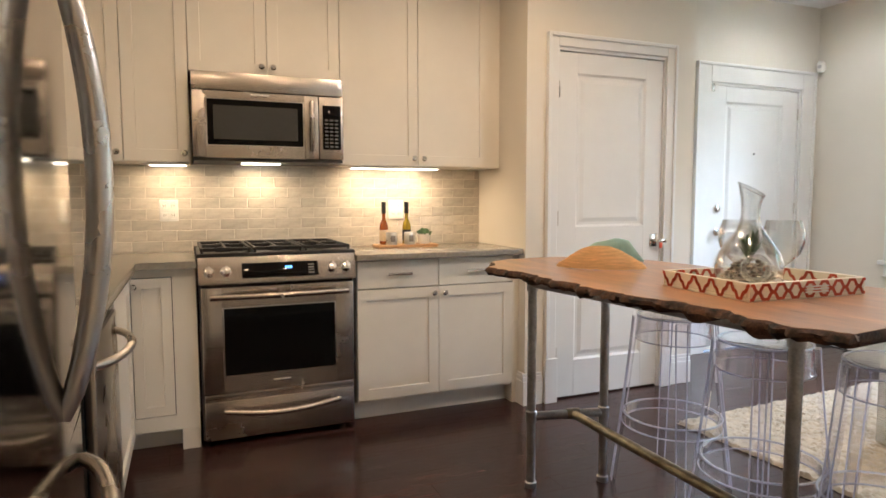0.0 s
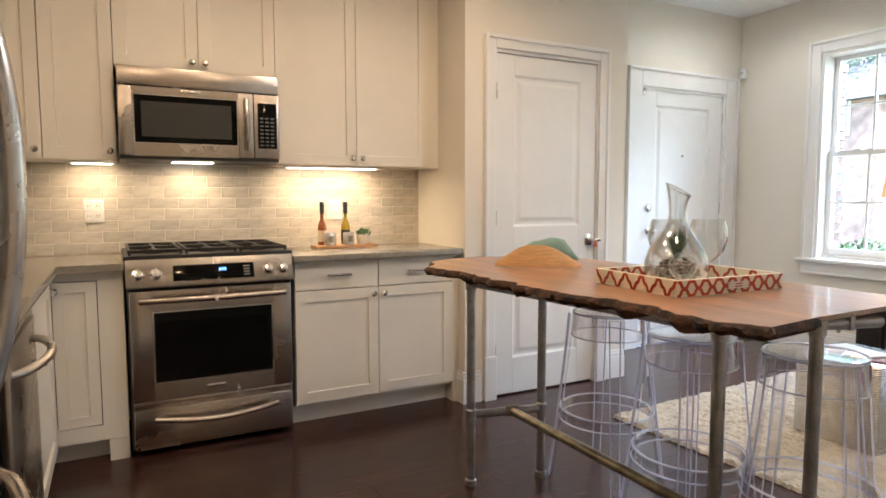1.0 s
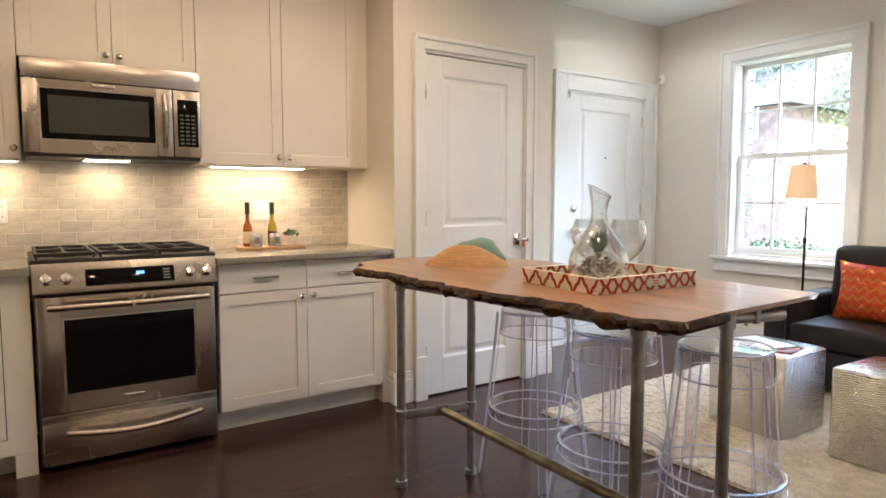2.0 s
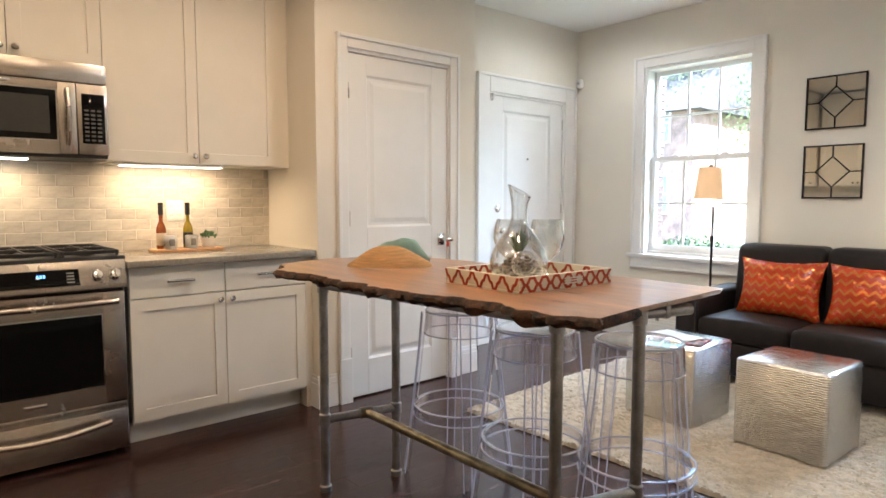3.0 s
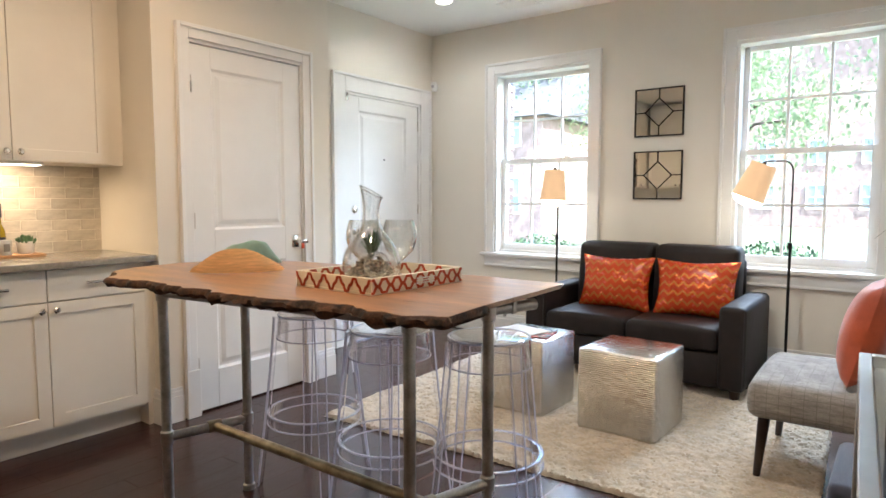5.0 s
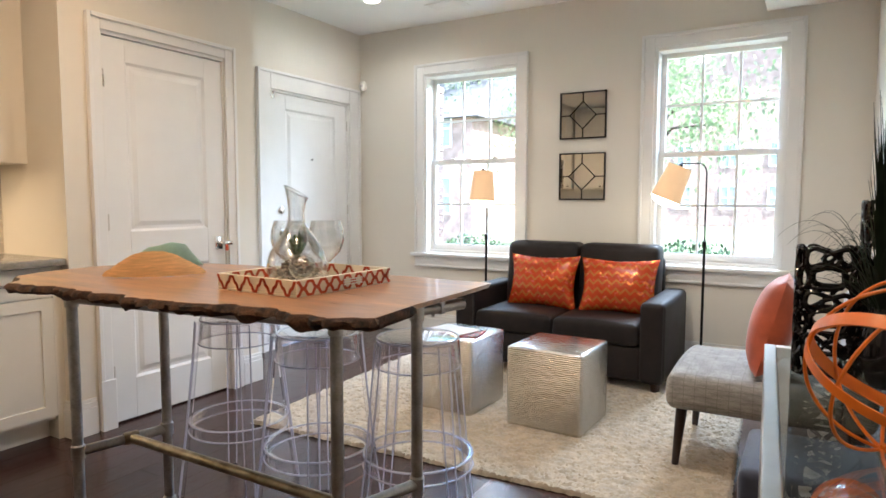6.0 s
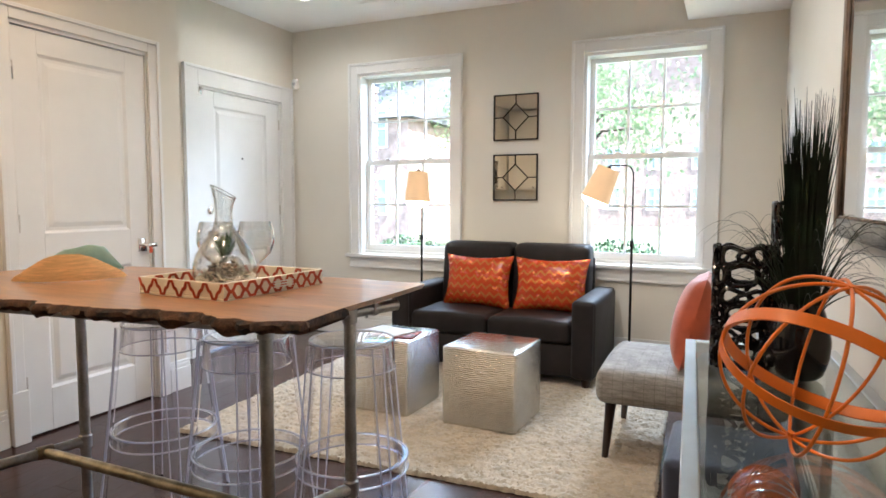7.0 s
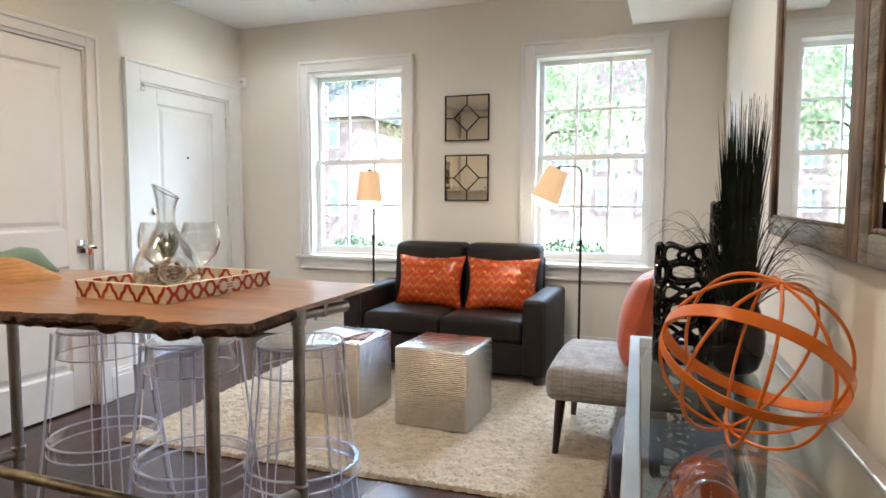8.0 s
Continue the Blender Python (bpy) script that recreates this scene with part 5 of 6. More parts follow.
def cube_ottoman(x0, x1, y0, y1, rz, label):
    cx, cy = (x0 + x1) / 2, (y0 + y1) / 2
    ob = thing("cube_ottoman", label, "ottoman", (cx, cy, 0.018), "silver cube ottomans")
    M = Matrix.Translation((cx, cy, 0.018)) @ pose(0, 0, 0, 0, 0, rz)
    hx, hy = (x1 - x0) / 2, (y1 - y0) / 2
    bm = box(B(), -hx, -hy, 0.0, hx, hy, 0.428, 0.016, 3)
    bmesh.ops.transform(bm, matrix=M, verts=bm.verts)
    part("upholstery", bm, SILVER, ob)
    bm = tube(B(), [(sx * (hx - 0.012), sy * (hy - 0.012), 0.418) for sx, sy in ((-1, -1), (1, -1), (1, 1), (-1, 1))], 0.004, 6, closed=True)
    bmesh.ops.transform(bm, matrix=M, verts=bm.verts)
    part("piping", bm, SILVER, ob)
    return ob


cube_ottoman(3.085, 3.505, 0.905, 1.325, -2, "silver crocodile-embossed cube ottoman on the rug")
cube_ottoman(3.085, 3.49, 1.53, 1.94, -2, "silver crocodile-embossed cube ottoman with a magazine on it")
mg = thing("magazine", "glossy magazines lying on the silver ottoman", "magazine", (3.25, 1.72, 0.447))
bm = box(B(), -0.10, -0.14, 0, 0.10, 0.14, 0.007, 0.001, 1)
bmesh.ops.transform(bm, matrix=Matrix.Translation((3.23, 1.70, 0.4475)) @ pose(0, 0, 0, 0, 0, 10), verts=bm.verts)
part("cover", bm, PAPERRED, mg, "dark red and white cover")
bm = box(B(), -0.095, -0.13, 0, 0.095, 0.13, 0.006, 0.001, 1)
bmesh.ops.transform(bm, matrix=Matrix.Translation((3.25, 1.75, 0.4555)) @ pose(0, 0, 0, 0, 0, -14), verts=bm.verts)
part("top_issue", bm, PAPER, mg, "pale grey cover")

# loveseat
SX, SB, SY0, SY1 = 4.02, 4.82, 0.70, 2.17
sf = thing("loveseat", "charcoal leather two-seat sofa with padded arms", "sofa", (4.4, 1.43, 0))
part("seat_base", box(B(), SX + 0.03, SY0 + 0.15, 0.075, SB, SY1 - 0.15, 0.29, 0.012, 3), LEATHER, sf)
for y0, y1 in ((SY0, SY0 + 0.155), (SY1 - 0.155, SY1)):
    bm = box(B(), SX, y0, 0.07, SB, y1, 0.585, 0.035, 4)
    arm = part("arm", bm, LEATHER, sf, "padded block arm")
    part("piping", tube(B(), [(SX + 0.012, y0 + 0.012, 0.09), (SX + 0.012, y0 + 0.012, 0.56), (SX + 0.012, y1 - 0.012, 0.56), (SX + 0.012, y1 - 0.012, 0.09)], 0.005, 6), SEAMTHREAD, arm)
MY = (SY0 + SY1) / 2
for y0, y1 in ((SY0 + 0.158, MY - 0.003), (MY + 0.003, SY1 - 0.158)):
    bm = box(B(), SX + 0.005, y0, 0.292, SB - 0.16, y1, 0.432, 0.035, 4)
    for v in bm.verts:
        if v.co.z > 0.40:
            v.co.z += 0.018 * (1 - ((v.co.y - (y0 + y1) / 2) / ((y1 - y0) / 2)) ** 2)
    bmesh.ops.subdivide_edges(bm, edges=[e for e in bm.edges if e.calc_length() > 0.25], cuts=5, use_grid_fill=True)
    for v in bm.verts:
        if v.co.z > 0.425:
            u = (v.co.y - (y0 + y1) / 2) / ((y1 - y0) / 2)
            v.co.z += 0.012 * max(0, 1 - u * u) + 0.004 * noise.noise((v.co.x * 6, v.co.y * 6, 0))
    part("seat_cushion", bm, LEATHER, sf)
    bm = box(B(), SB - 0.24, y0, 0.30, SB - 0.02, y1, 0.90, 0.05, 4)
    bmesh.ops.subdivide_edges(bm, edges=[e for e in bm.edges if e.calc_length() > 0.25], cuts=5, use_grid_fill=True)
    for v in bm.verts:
        v.co.x += 0.11 * (v.co.z - 0.30) - 0.05
        u, w = (v.co.y - (y0 + y1) / 2) / ((y1 - y0) / 2), (v.co.z - 0.6) / 0.3
        if v.co.x < SB - 0.16:
            v.co.x -= 0.022 * max(0, 1 - u * u) * max(0, 1 - w * w)
    part("back_cushion", bm, LEATHER, sf)
part("back_frame", box(B(), SB - 0.05, SY0 + 0.157, 0.292, SB + 0.025, SY1 - 0.157, 0.80, 0.02, 3), LEATHER, sf)
for x in (SX + 0.06, SB - 0.06):
    for y in (SY0 + 0.06, SY1 - 0.06):
        part("foot", lathe(B(), [(0, 0), (0.026, 0), (0.034, 0.058), (0, 0.058)], (x, y, 0.016), 14), WOODDARK, sf)
for y, rz, tl in ((1.66, -90, -14), (1.10, -86, -16)):
    ob = thing("throw_pillow", "orange sequined chevron throw pillow on the sofa", "pillow", (4.47, y, 0.60), "orange sofa pillows")
    ob.matrix_basis = Matrix.Translation((4.455, y, 0.618)) @ pose(0, 0, 0, tl * 0, 0, rz) @ pose(0, 0, 0, tl)
    part("cover", cushion(B(), 0.54, 0.17, 0.40), CHEVRON, ob, local=True)
    part("tag", box(B(), 0.235, -0.004, -0.165, 0.262, 0.004, -0.125), WHITEPL, ob, "small white tag", local=True) if y < 1.5 else part("tag", box(B(), 0.215, -0.010, -0.172, 0.235, -0.002, -0.140), WHITEPL, ob, "small white tag", local=True)


# floor lamps
def floor_lamp(px, py, sx, sy, tilt, label, bulb):
    ob = thing("floor_lamp", label, "floor lamp", (px, py, 0), "reading lamps behind the sofa")
    part("base", lathe(B(), [(0, 0), (0.13, 0), (0.132, 0.010), (0.12, 0.016), (0.02, 0.022), (0, 0.022)], (px, py, 0.0), 28), BLACKMET, ob)
    part("lower_pole", cyl(B(), (px, py, 0.02), (px, py, 0.90), 0.009, 12), BLACKMET, ob)
    part("joint", lathe(B(), [(0.006, 0), (0.014, 0.004), (0.014, 0.045), (0.006, 0.05)], (px, py, 0.895), 14), BLACKMET, ob)
    top = Vector((sx, sy, 1.46))
    pts = [Vector((px, py, 0.93)), Vector((px, py, 1.20)), Vector((px, py, 1.40))]
    d = Vector((sx - px, sy - py, 0))
    for i in range(1, 7):
        a = math.pi / 2 * i / 6
        pts.append(Vector((px, py, 1.40)) + d.normalized() * 0.05 * (1 - math.cos(a)) + Vector((0, 0, 0.07 * math.sin(a))))
    pts.append(top + Vector((0, 0, 0.01)))
    part("arm", tube(B(), pts, 0.0055, 10), BLACKMET, ob, "thin bent upper rod")
    ax = Matrix.Translation(top) @ tilt
    bm = B()
    lathe(bm, [(0.078, -0.012), (0.103, -0.250), (0.101, -0.250), (0.076, -0.012)], (0, 0, 0), 40)
    bmesh.ops.transform(bm, matrix=ax, verts=bm.verts)
    part("shade", bm, SHADE, ob, "glowing cream fabric drum shade")
    bm = lathe(B(), [(0, -0.300), (0.045, -0.294), (0.080, -0.278), (0.100, -0.252), (0.100, -0.248), (0, -0.248)], (0, 0, 0), 32)
    bmesh.ops.transform(bm, matrix=ax, verts=bm.verts)
    part("diffuser", bm, LAMPGLOW, ob, "lit white lower diffuser")
    bm = B()
    lathe(bm, [(0, 0.01), (0.012, 0.005), (0.018, -0.03), (0.016, -0.05), (0, -0.05)], (0, 0, 0), 14)
    for a in range(3):
        cyl(bm, (0, 0, -0.012), (0.077 * math.cos(a * 2.09), 0.077 * math.sin(a * 2.09), -0.014), 0.002, 6)
    bmesh.ops.transform(bm, matrix=ax, verts=bm.verts)
    part("socket", bm, BLACKMET, ob)
    bm = lathe(B(), [(0, -0.05), (0.014, -0.055), (0.028, -0.085), (0.030, -0.105), (0.022, -0.13), (0, -0.138)], (0, 0, 0), 18)
    bmesh.ops.transform(bm, matrix=ax, verts=bm.verts)
    part("bulb", bm, mat("lit_bulb", (1.0, 0.74, 0.42), 0.4, emit=bulb), ob, "lit warm bulb")
    lamp("bulb_glow", "POINT", Matrix.Translation(ax @ Vector((0, 0, -0.16))), 0.7, (1.0, 0.70, 0.38), radius=0.03)


floor_lamp(4.66, 2.235, 4.60, 2.235, pose(0, 0, 0, 0, 4, 0), "black floor lamp with a lit cream shade before the window", 1.6)
floor_lamp(4.66, 0.575, 4.62, 0.735, pose(0, 0, 0, 22, 4, 0), "black arched floor lamp with a tilted lit cream shade", 1.6)


# wall mirrors
def lattice_mirror(z0, z1, label):
    y0, y1, x = 1.335, 1.705, XW
    ob = thing("wall_mirror", label, "mirror", (x, (y0 + y1) / 2, z0), "square mirrors between the windows")
    part("glass", box(B(), x - 0.012, y0 + 0.004, z0 + 0.004, x - 0.003, y1 - 0.004, z1 - 0.004), MIRROR, ob)
    cy, cz, h = (y0 + y1) / 2, (z0 + z1) / 2, 0.105
    fr = B()
    for a in ((y0, y0 + 0.010, z0, z1), (y1 - 0.010, y1, z0, z1), (y0 + 0.010, y1 - 0.010, z0, z0 + 0.010), (y0 + 0.010, y1 - 0.010, z1 - 0.010, z1)):
        box(fr, x - 0.022, a[0], a[2], x - 0.001, a[1], a[3], 0.001, 1)
    part("frame", fr, BLACKMET, ob, "thin black metal frame")
    dia = [(cy, cz + h), (cy + h, cz), (cy, cz - h), (cy - h, cz)]
    for i in range(4):
        p, q = dia[i], dia[(i + 1) % 4]
        part("bar", tube(B(), [(x - 0.016, *p), (x - 0.016, *q)], 0.0042, 6), BLACKMET, ob)
    for p, q in ((dia[0], (cy, z1 - 0.01)), (dia[1], (y1 - 0.01, cz)), (dia[2], (cy, z0 + 0.01)), (dia[3], (y0 + 0.01, cz))):
        part("bar", tube(B(), [(x - 0.016, *p), (x - 0.016, *q)], 0.0042, 6), BLACKMET, ob)


lattice_mirror(1.700, 2.062, "square mirror behind a black diamond lattice, upper one")
lattice_mirror(1.222, 1.590, "square mirror behind a black diamond lattice, lower one")
ob = thing("motion_sensor", "small white alarm sensor in the corner", "sensor", (4.87, 3.62, 2.22))
bm = B()
lathe(bm, [(0, -0.045), (0.026, -0.042), (0.032, -0.02), (0.032, 0.03), (0.022, 0.045), (0, 0.046)], (0, 0, 0), 18)
bmesh.ops.transform(bm, matrix=Matrix.Translation((4.868, 3.645, 2.285)), verts=bm.verts)
part("housing", bm, WHITEPL, ob)
part("bracket", box(B(), 4.885, 3.625, 2.26, XW, 3.665, 2.30, 0.004), WHITEPL, ob)
part("lens", lathe(B(), [(0, 0), (0.016, 0.0), (0.012, 0.010), (0, 0.013)], (4.838, 3.635, 2.285), 14, pose(0, 0, 0, 0, -90)), mat("sensor_lens", (0.5, 0.5, 0.5), 0.3), ob)
# a fitting for every can, the added unseen ones too
for cx, cy in CANS:
    ob = thing("downlight", "round white recessed ceiling light, lit", "ceiling light", (cx, cy, CEIL), "recessed lights")
    part("trim_ring", lathe(B(), [(0.062, -0.002), (0.085, -0.006), (0.090, -0.0005), (0.062, -0.0004)], (cx, cy, CEIL), 32), PAINT_CEIL, ob)
    part("lens", lathe(B(), [(0, -0.0025), (0.060, -0.0025), (0.060, -0.0006), (0, -0.0006)], (cx, cy, CEIL), 28), CANGLOW, ob, "lit frosted lens")
ob = thing("ceiling_vent", "white slatted air vent in the ceiling", "vent", (4.52, 2.52, CEIL))
bm = B()
for b in ((4.42, 2.36, 4.44, 2.68), (4.60, 2.36, 4.62, 2.68), (4.44, 2.36, 4.60, 2.38), (4.44, 2.66, 4.60, 2.68)):
    box(bm, b[0], b[1], CEIL - 0.008, b[2], b[3], CEIL - 0.0005, 0.002, 1)
part("frame", bm, PAINT_CEIL, ob)
part("backing", box(B(), 4.44, 2.38, CEIL - 0.002, 4.60, 2.66, CEIL - 0.0006), DARKGAP, ob)
for i in range(7):
    bm = box(B(), -0.006, 2.38, -0.001, 0.006, 2.66, 0.001)
    bmesh.ops.transform(bm, matrix=Matrix.Translation((4.452 + i * 0.0225, 0, CEIL - 0.007)) @ pose(0, 0, 0, 0, 30), verts=bm.verts)
    part("slat", bm, PAINT_CEIL, ob)

# slipper chair
ch = thing("slipper_chair", "grey woven armless chair on dark tapered legs", "chair", (3.3, 0.1, 0))
bm = box(B(), 2.955, -0.18, 0.285, 3.655, 0.495, 0.445, 0.045, 4)
bmesh.ops.subdivide_edges(bm, edges=[e for e in bm.edges if e.calc_length() > 0.3], cuts=5, use_grid_fill=True)
for v in bm.verts:
    if v.co.z > 0.43:
        v.co.z += 0.018 * (1 - ((v.co.x - 3.305) / 0.35) ** 2)
part("seat", bm, GREYWEAVE, ch, "grey woven upholstered seat")
bm = box(B(), 2.955, -0.30, 0.30, 3.655, -0.185, 0.80, 0.04, 4)
for v in bm.verts:
    v.co.y -= 0.02 * (v.co.z - 0.3)
part("backrest", bm, GREYWEAVE, ch)
for x in (3.015, 3.59):
    for y, dy in ((0.43, 0.02), (-0.24, -0.02)):
        bm = tube(B(), [(x + (0.02 if x < 3.3 else -0.02), y, 0.29), (x, y + dy, 0.018 if y > 0.2 else 0.0)], [0.026, 0.015], 10)
        part("leg", bm, WOODDARK, ch, "dark tapered leg")
ob = thing("throw_pillow", "rust orange plain throw pillow on the grey chair", "pillow", (3.22, 0.085, 0.46))
ob.matrix_basis = Matrix.Translation((3.22, 0.085, 0.672)) @ pose(0, 0, 0, 0, 0, 180) @ pose(0, 0, 0, -14)
part("cover", cushion(B(), 0.44, 0.19, 0.44), RUST, ob, local=True)
nv = thing("foot_bench", "low navy fabric bench on the floor beside the rug", "bench", (2.5, 0.0, 0))
part("cushion", box(B(), 2.28, -0.28, 0.17, 2.74, 0.135, 0.345, 0.03, 3), NAVY, nv)
part("base", box(B(), 2.31, -0.25, 0.03, 2.71, 0.10, 0.169, 0.01, 2), BLACKPL, nv)
for x in (2.34, 2.68):
    for y in (-0.22, 0.07):
        part("foot", cyl(B(), (x, y, 0.0), (x, y, 0.03), 0.018, 10), BLACKPL, nv)

# ---- console and its things ----
KX0, KX1, KY0, KY1, KZ = 0.66, 1.835, -0.292, 0.05, 0.86
cs = thing("console_table", "metal console table with a clear glass top and shelf", "console table", (1.2, -0.15, 0))
part("glass_top", box(B(), KX0 + 0.026, KY0 + 0.026, KZ - 0.008, KX1 - 0.026, KY1 - 0.026, KZ - 0.001, 0.001, 1), TOPGLASS, cs, "clear glass top")
bm = B()
for b in ((KX0, KY0, KX1, KY0 + 0.025), (KX0, KY1 - 0.025, KX1, KY1), (KX0, KY0 + 0.025, KX0 + 0.025, KY1 - 0.025), (KX1 - 0.025, KY0 + 0.025, KX1, KY1 - 0.025)):
    box(bm, b[0], b[1], KZ - 0.028, b[2], b[3], KZ, 0.002, 1)
part("top_frame", bm, MULLSTEEL, cs, "brushed metal rim")
bm = B()
for b in ((KX0 + 0.025, KY0 + 0.002, KX1 - 0.025, KY0 + 0.022), (KX0 + 0.025, KY1 - 0.022, KX1 - 0.025, KY1 - 0.002)):
    box(bm, b[0], b[1], 0.388, b[2], b[3], 0.412, 0.002, 1)
part("shelf_frame", bm, MULLSTEEL, cs)
part("glass_shelf", box(B(), KX0 + 0.02, KY0 + 0.023, 0.400, KX1 - 0.02, KY1 - 0.023, 0.408), TOPGLASS, cs, "clear glass lower shelf")
for x in (KX0, KX1 - 0.025):
    for y in (KY0, KY1 - 0.025):
        part("leg", box(B(), x, y, 0, x + 0.025, y + 0.025, KZ - 0.0285, 0.002, 1), MULLSTEEL, cs, "square metal leg")
cs.matrix_basis = Matrix.Translation((KX1, KY1, 0)) @ pose(0, 0, 0, 0, 0, 2.9) @ Matrix.Translation((-KX1, -KY1, 0)) @ cs.matrix_basis
# ring globe
gb = thing("ring_globe", "open orange metal globe of flat rings", "ornament", (1.09, -0.163, KZ))
GR = 0.130
GC = Vector((1.09, -0.163, KZ + GR + 0.001))
AHEAD = Vector((0.968, -0.110, -0.226)).normalized()           # the globe leans about a level eye line
SIDE = AHEAD.cross(Vector((0, 0, 1))).normalized()
RISE = SIDE.cross(AHEAD)
HINGE = SIDE * 0.958 - RISE * 0.287                            # the two broad bands meet on this axis
POLE = (RISE * 0.845 + SIDE * 0.253 - AHEAD * 0.475).normalized()


def ring(r, h, t, m, name="band"):
    bm = B()
    n = 64
    v = [[bm.verts.new(((r + dr) * math.cos(2 * math.pi * i / n), (r + dr) * math.sin(2 * math.pi * i / n), dz)) for dr, dz in ((0, -h / 2), (t, -h / 2), (t, h / 2), (0, h / 2))] for i in range(n)]
    for i in range(n):
        a, b = v[i], v[(i + 1) % n]
        for k in range(4):
            bm.faces.new((a[k], a[(k + 1) % 4], b[(k + 1) % 4], b[k]))
    bmesh.ops.transform(bm, matrix=Matrix.Translation(GC) @ m, verts=bm.verts)
    part(name, bm, ORANGE, gb)


def plane_of(p, q):
    """A turn whose own x, y plane holds p and q."""
    x = p.normalized()
    z = x.cross(q).normalized()
    return Matrix((x, z.cross(x), z)).transposed().to_4x4()


for lift, h in ((24, 0.019), (-31, 0.014)):
    c, q = math.cos(radians(lift)), math.sin(radians(lift))
    ring(GR - 0.003, h, 0.0022, plane_of(HINGE, RISE * q - AHEAD * c))
across = POLE.cross(HINGE).normalized()
for k in range(4):
    a = radians(12 + 45 * k)
    bm = tube(B(), [GC + (GR - 0.004) * (POLE * math.cos(t * math.pi / 28) + (HINGE * math.cos(a) + across * math.sin(a)) * math.sin(t * math.pi / 28)) for t in range(56)], 0.0026, 8, closed=True)
    part("hoop", bm, ORANGE, gb, "thin round hoop")
for e in (1, -1):
    part("pin", cyl(B(), GC + POLE * e * (GR - 0.012), GC + POLE * e * (GR - 0.0005), 0.005, 8), ORANGE, gb)


# pierced black vases
def pierced_vase(cx, cy, w, d, h, seed, label, z0=KZ):
    """A tall box of a vase whose sides are a net of holes."""
    ob = thing("pierced_vase", label, "vase", (cx, cy, z0), "pierced black vases")
    rnd = random.Random(seed)
    bm = B()
    per = 2 * (w + d)
    nu, nv = 10, max(4, round(h / 0.044))
    def wrap(u, z):
        s = (u % 1.0) * 2 * math.pi
        k = 0.22
        c, q = math.cos(s), math.sin(s)
        x = math.copysign(abs(c) ** 0.5, c) * w / 2
        y = math.copysign(abs(q) ** 0.5, q) * d / 2
        return Vector((cx + x, cy + y, z0 + z))
    for r in range(nv):
        for c in range(nu):
            uc = (c + 0.5 * (r % 2) + rnd.uniform(-0.12, 0.12)) / nu
            zc = (r + 0.5 + rnd.uniform(-0.1, 0.1)) * h / nv
            ru, rz = 0.5 / nu, 0.5 * h / nv
            f = rnd.uniform(0.9, 1.08)
            zc = min(max(zc, rz * f + 0.004), h - rz * f - 0.002)
            pts = [wrap(uc + ru * f * math.cos(a * math.pi / 7), zc + rz * f * math.sin(a * math.pi / 7)) for a in range(14)]
            tube(bm, pts, 0.0056, 6, closed=True)
    part("net", bm, GLOSSBLACK, ob, "gloss black ceramic net")
    bm = box(B(), cx - w / 2 * 0.9, cy - d / 2 * 0.9, z0, cx + w / 2 * 0.9, cy + d / 2 * 0.9, z0 + 0.012, 0.004)
    part("foot", bm, GLOSSBLACK, ob)


pierced_vase(1.60, -0.075, 0.09, 0.115, 0.265, 4, "wide gloss black ceramic vase pierced with oval holes")
pierced_vase(1.72, -0.175, 0.075, 0.075, 0.36, 9, "tall gloss black ceramic vase pierced with oval holes")
gv = thing("grass_vase", "round black vase of tall dark ornamental grass", "plant", (1.545, -0.205, KZ))
VX, VY = 1.545, -0.182
part("vase", lathe(B(), [(0, 0), (0.034, 0), (0.046, 0.010), (0.056, 0.045), (0.058, 0.08), (0.050, 0.12), (0.042, 0.145), (0.040, 0.155), (0.036, 0.153), (0.038, 0.13), (0, 0.125)], (VX, VY, KZ), 32), GLOSSBLACK, gv, "round gloss black vase")
bm = B()
rnd = random.Random(21)
for i in range(330):
    a, r = rnd.uniform(0, 6.28), 0.030 * math.sqrt(rnd.random())
    p0 = Vector((VX + r * math.cos(a), VY + r * math.sin(a), KZ + 0.125))
    hh = rnd.triangular(0.20, 0.47, 0.36)
    lean = rnd.uniform(0.1, 1.6) * 0.021
    pts = [p0 + Vector((math.cos(a) * lean * f * f, math.sin(a) * lean * f * f * 0.9, hh * f)) for f in (0, 0.35, 0.7, 1)]
    tube(bm, pts, [0.0018, 0.0018, 0.0013, 0.0003], 3, cap=False)
for i in range(120):
    a = rnd.uniform(0, 6.28)
    p0 = Vector((VX + 0.03 * math.cos(a), VY + 0.03 * math.sin(a), KZ + 0.13))
    out, hh = rnd.uniform(0.06, 0.20), rnd.uniform(0.06, 0.20)
    if VY + out * math.sin(a) < YR + 0.05:
        out = (VY - YR - 0.05) / max(0.05, -math.sin(a))
    pts = [p0 + Vector((math.cos(a) * out * f ** 1.2, math.sin(a) * out * f ** 1.2, hh * math.sin(min(1.0, f * 1.0) * 2.2) / 0.95)) for f in (k / 12 for k in range(13))]
    tube(bm, pts, [0.0012 - 0.0010 * k / 12 for k in range(13)], 3, cap=False)
tagged(part("grass", bm, GRASSBL, gv, "dense dark green grass blades"), kind="stuff")
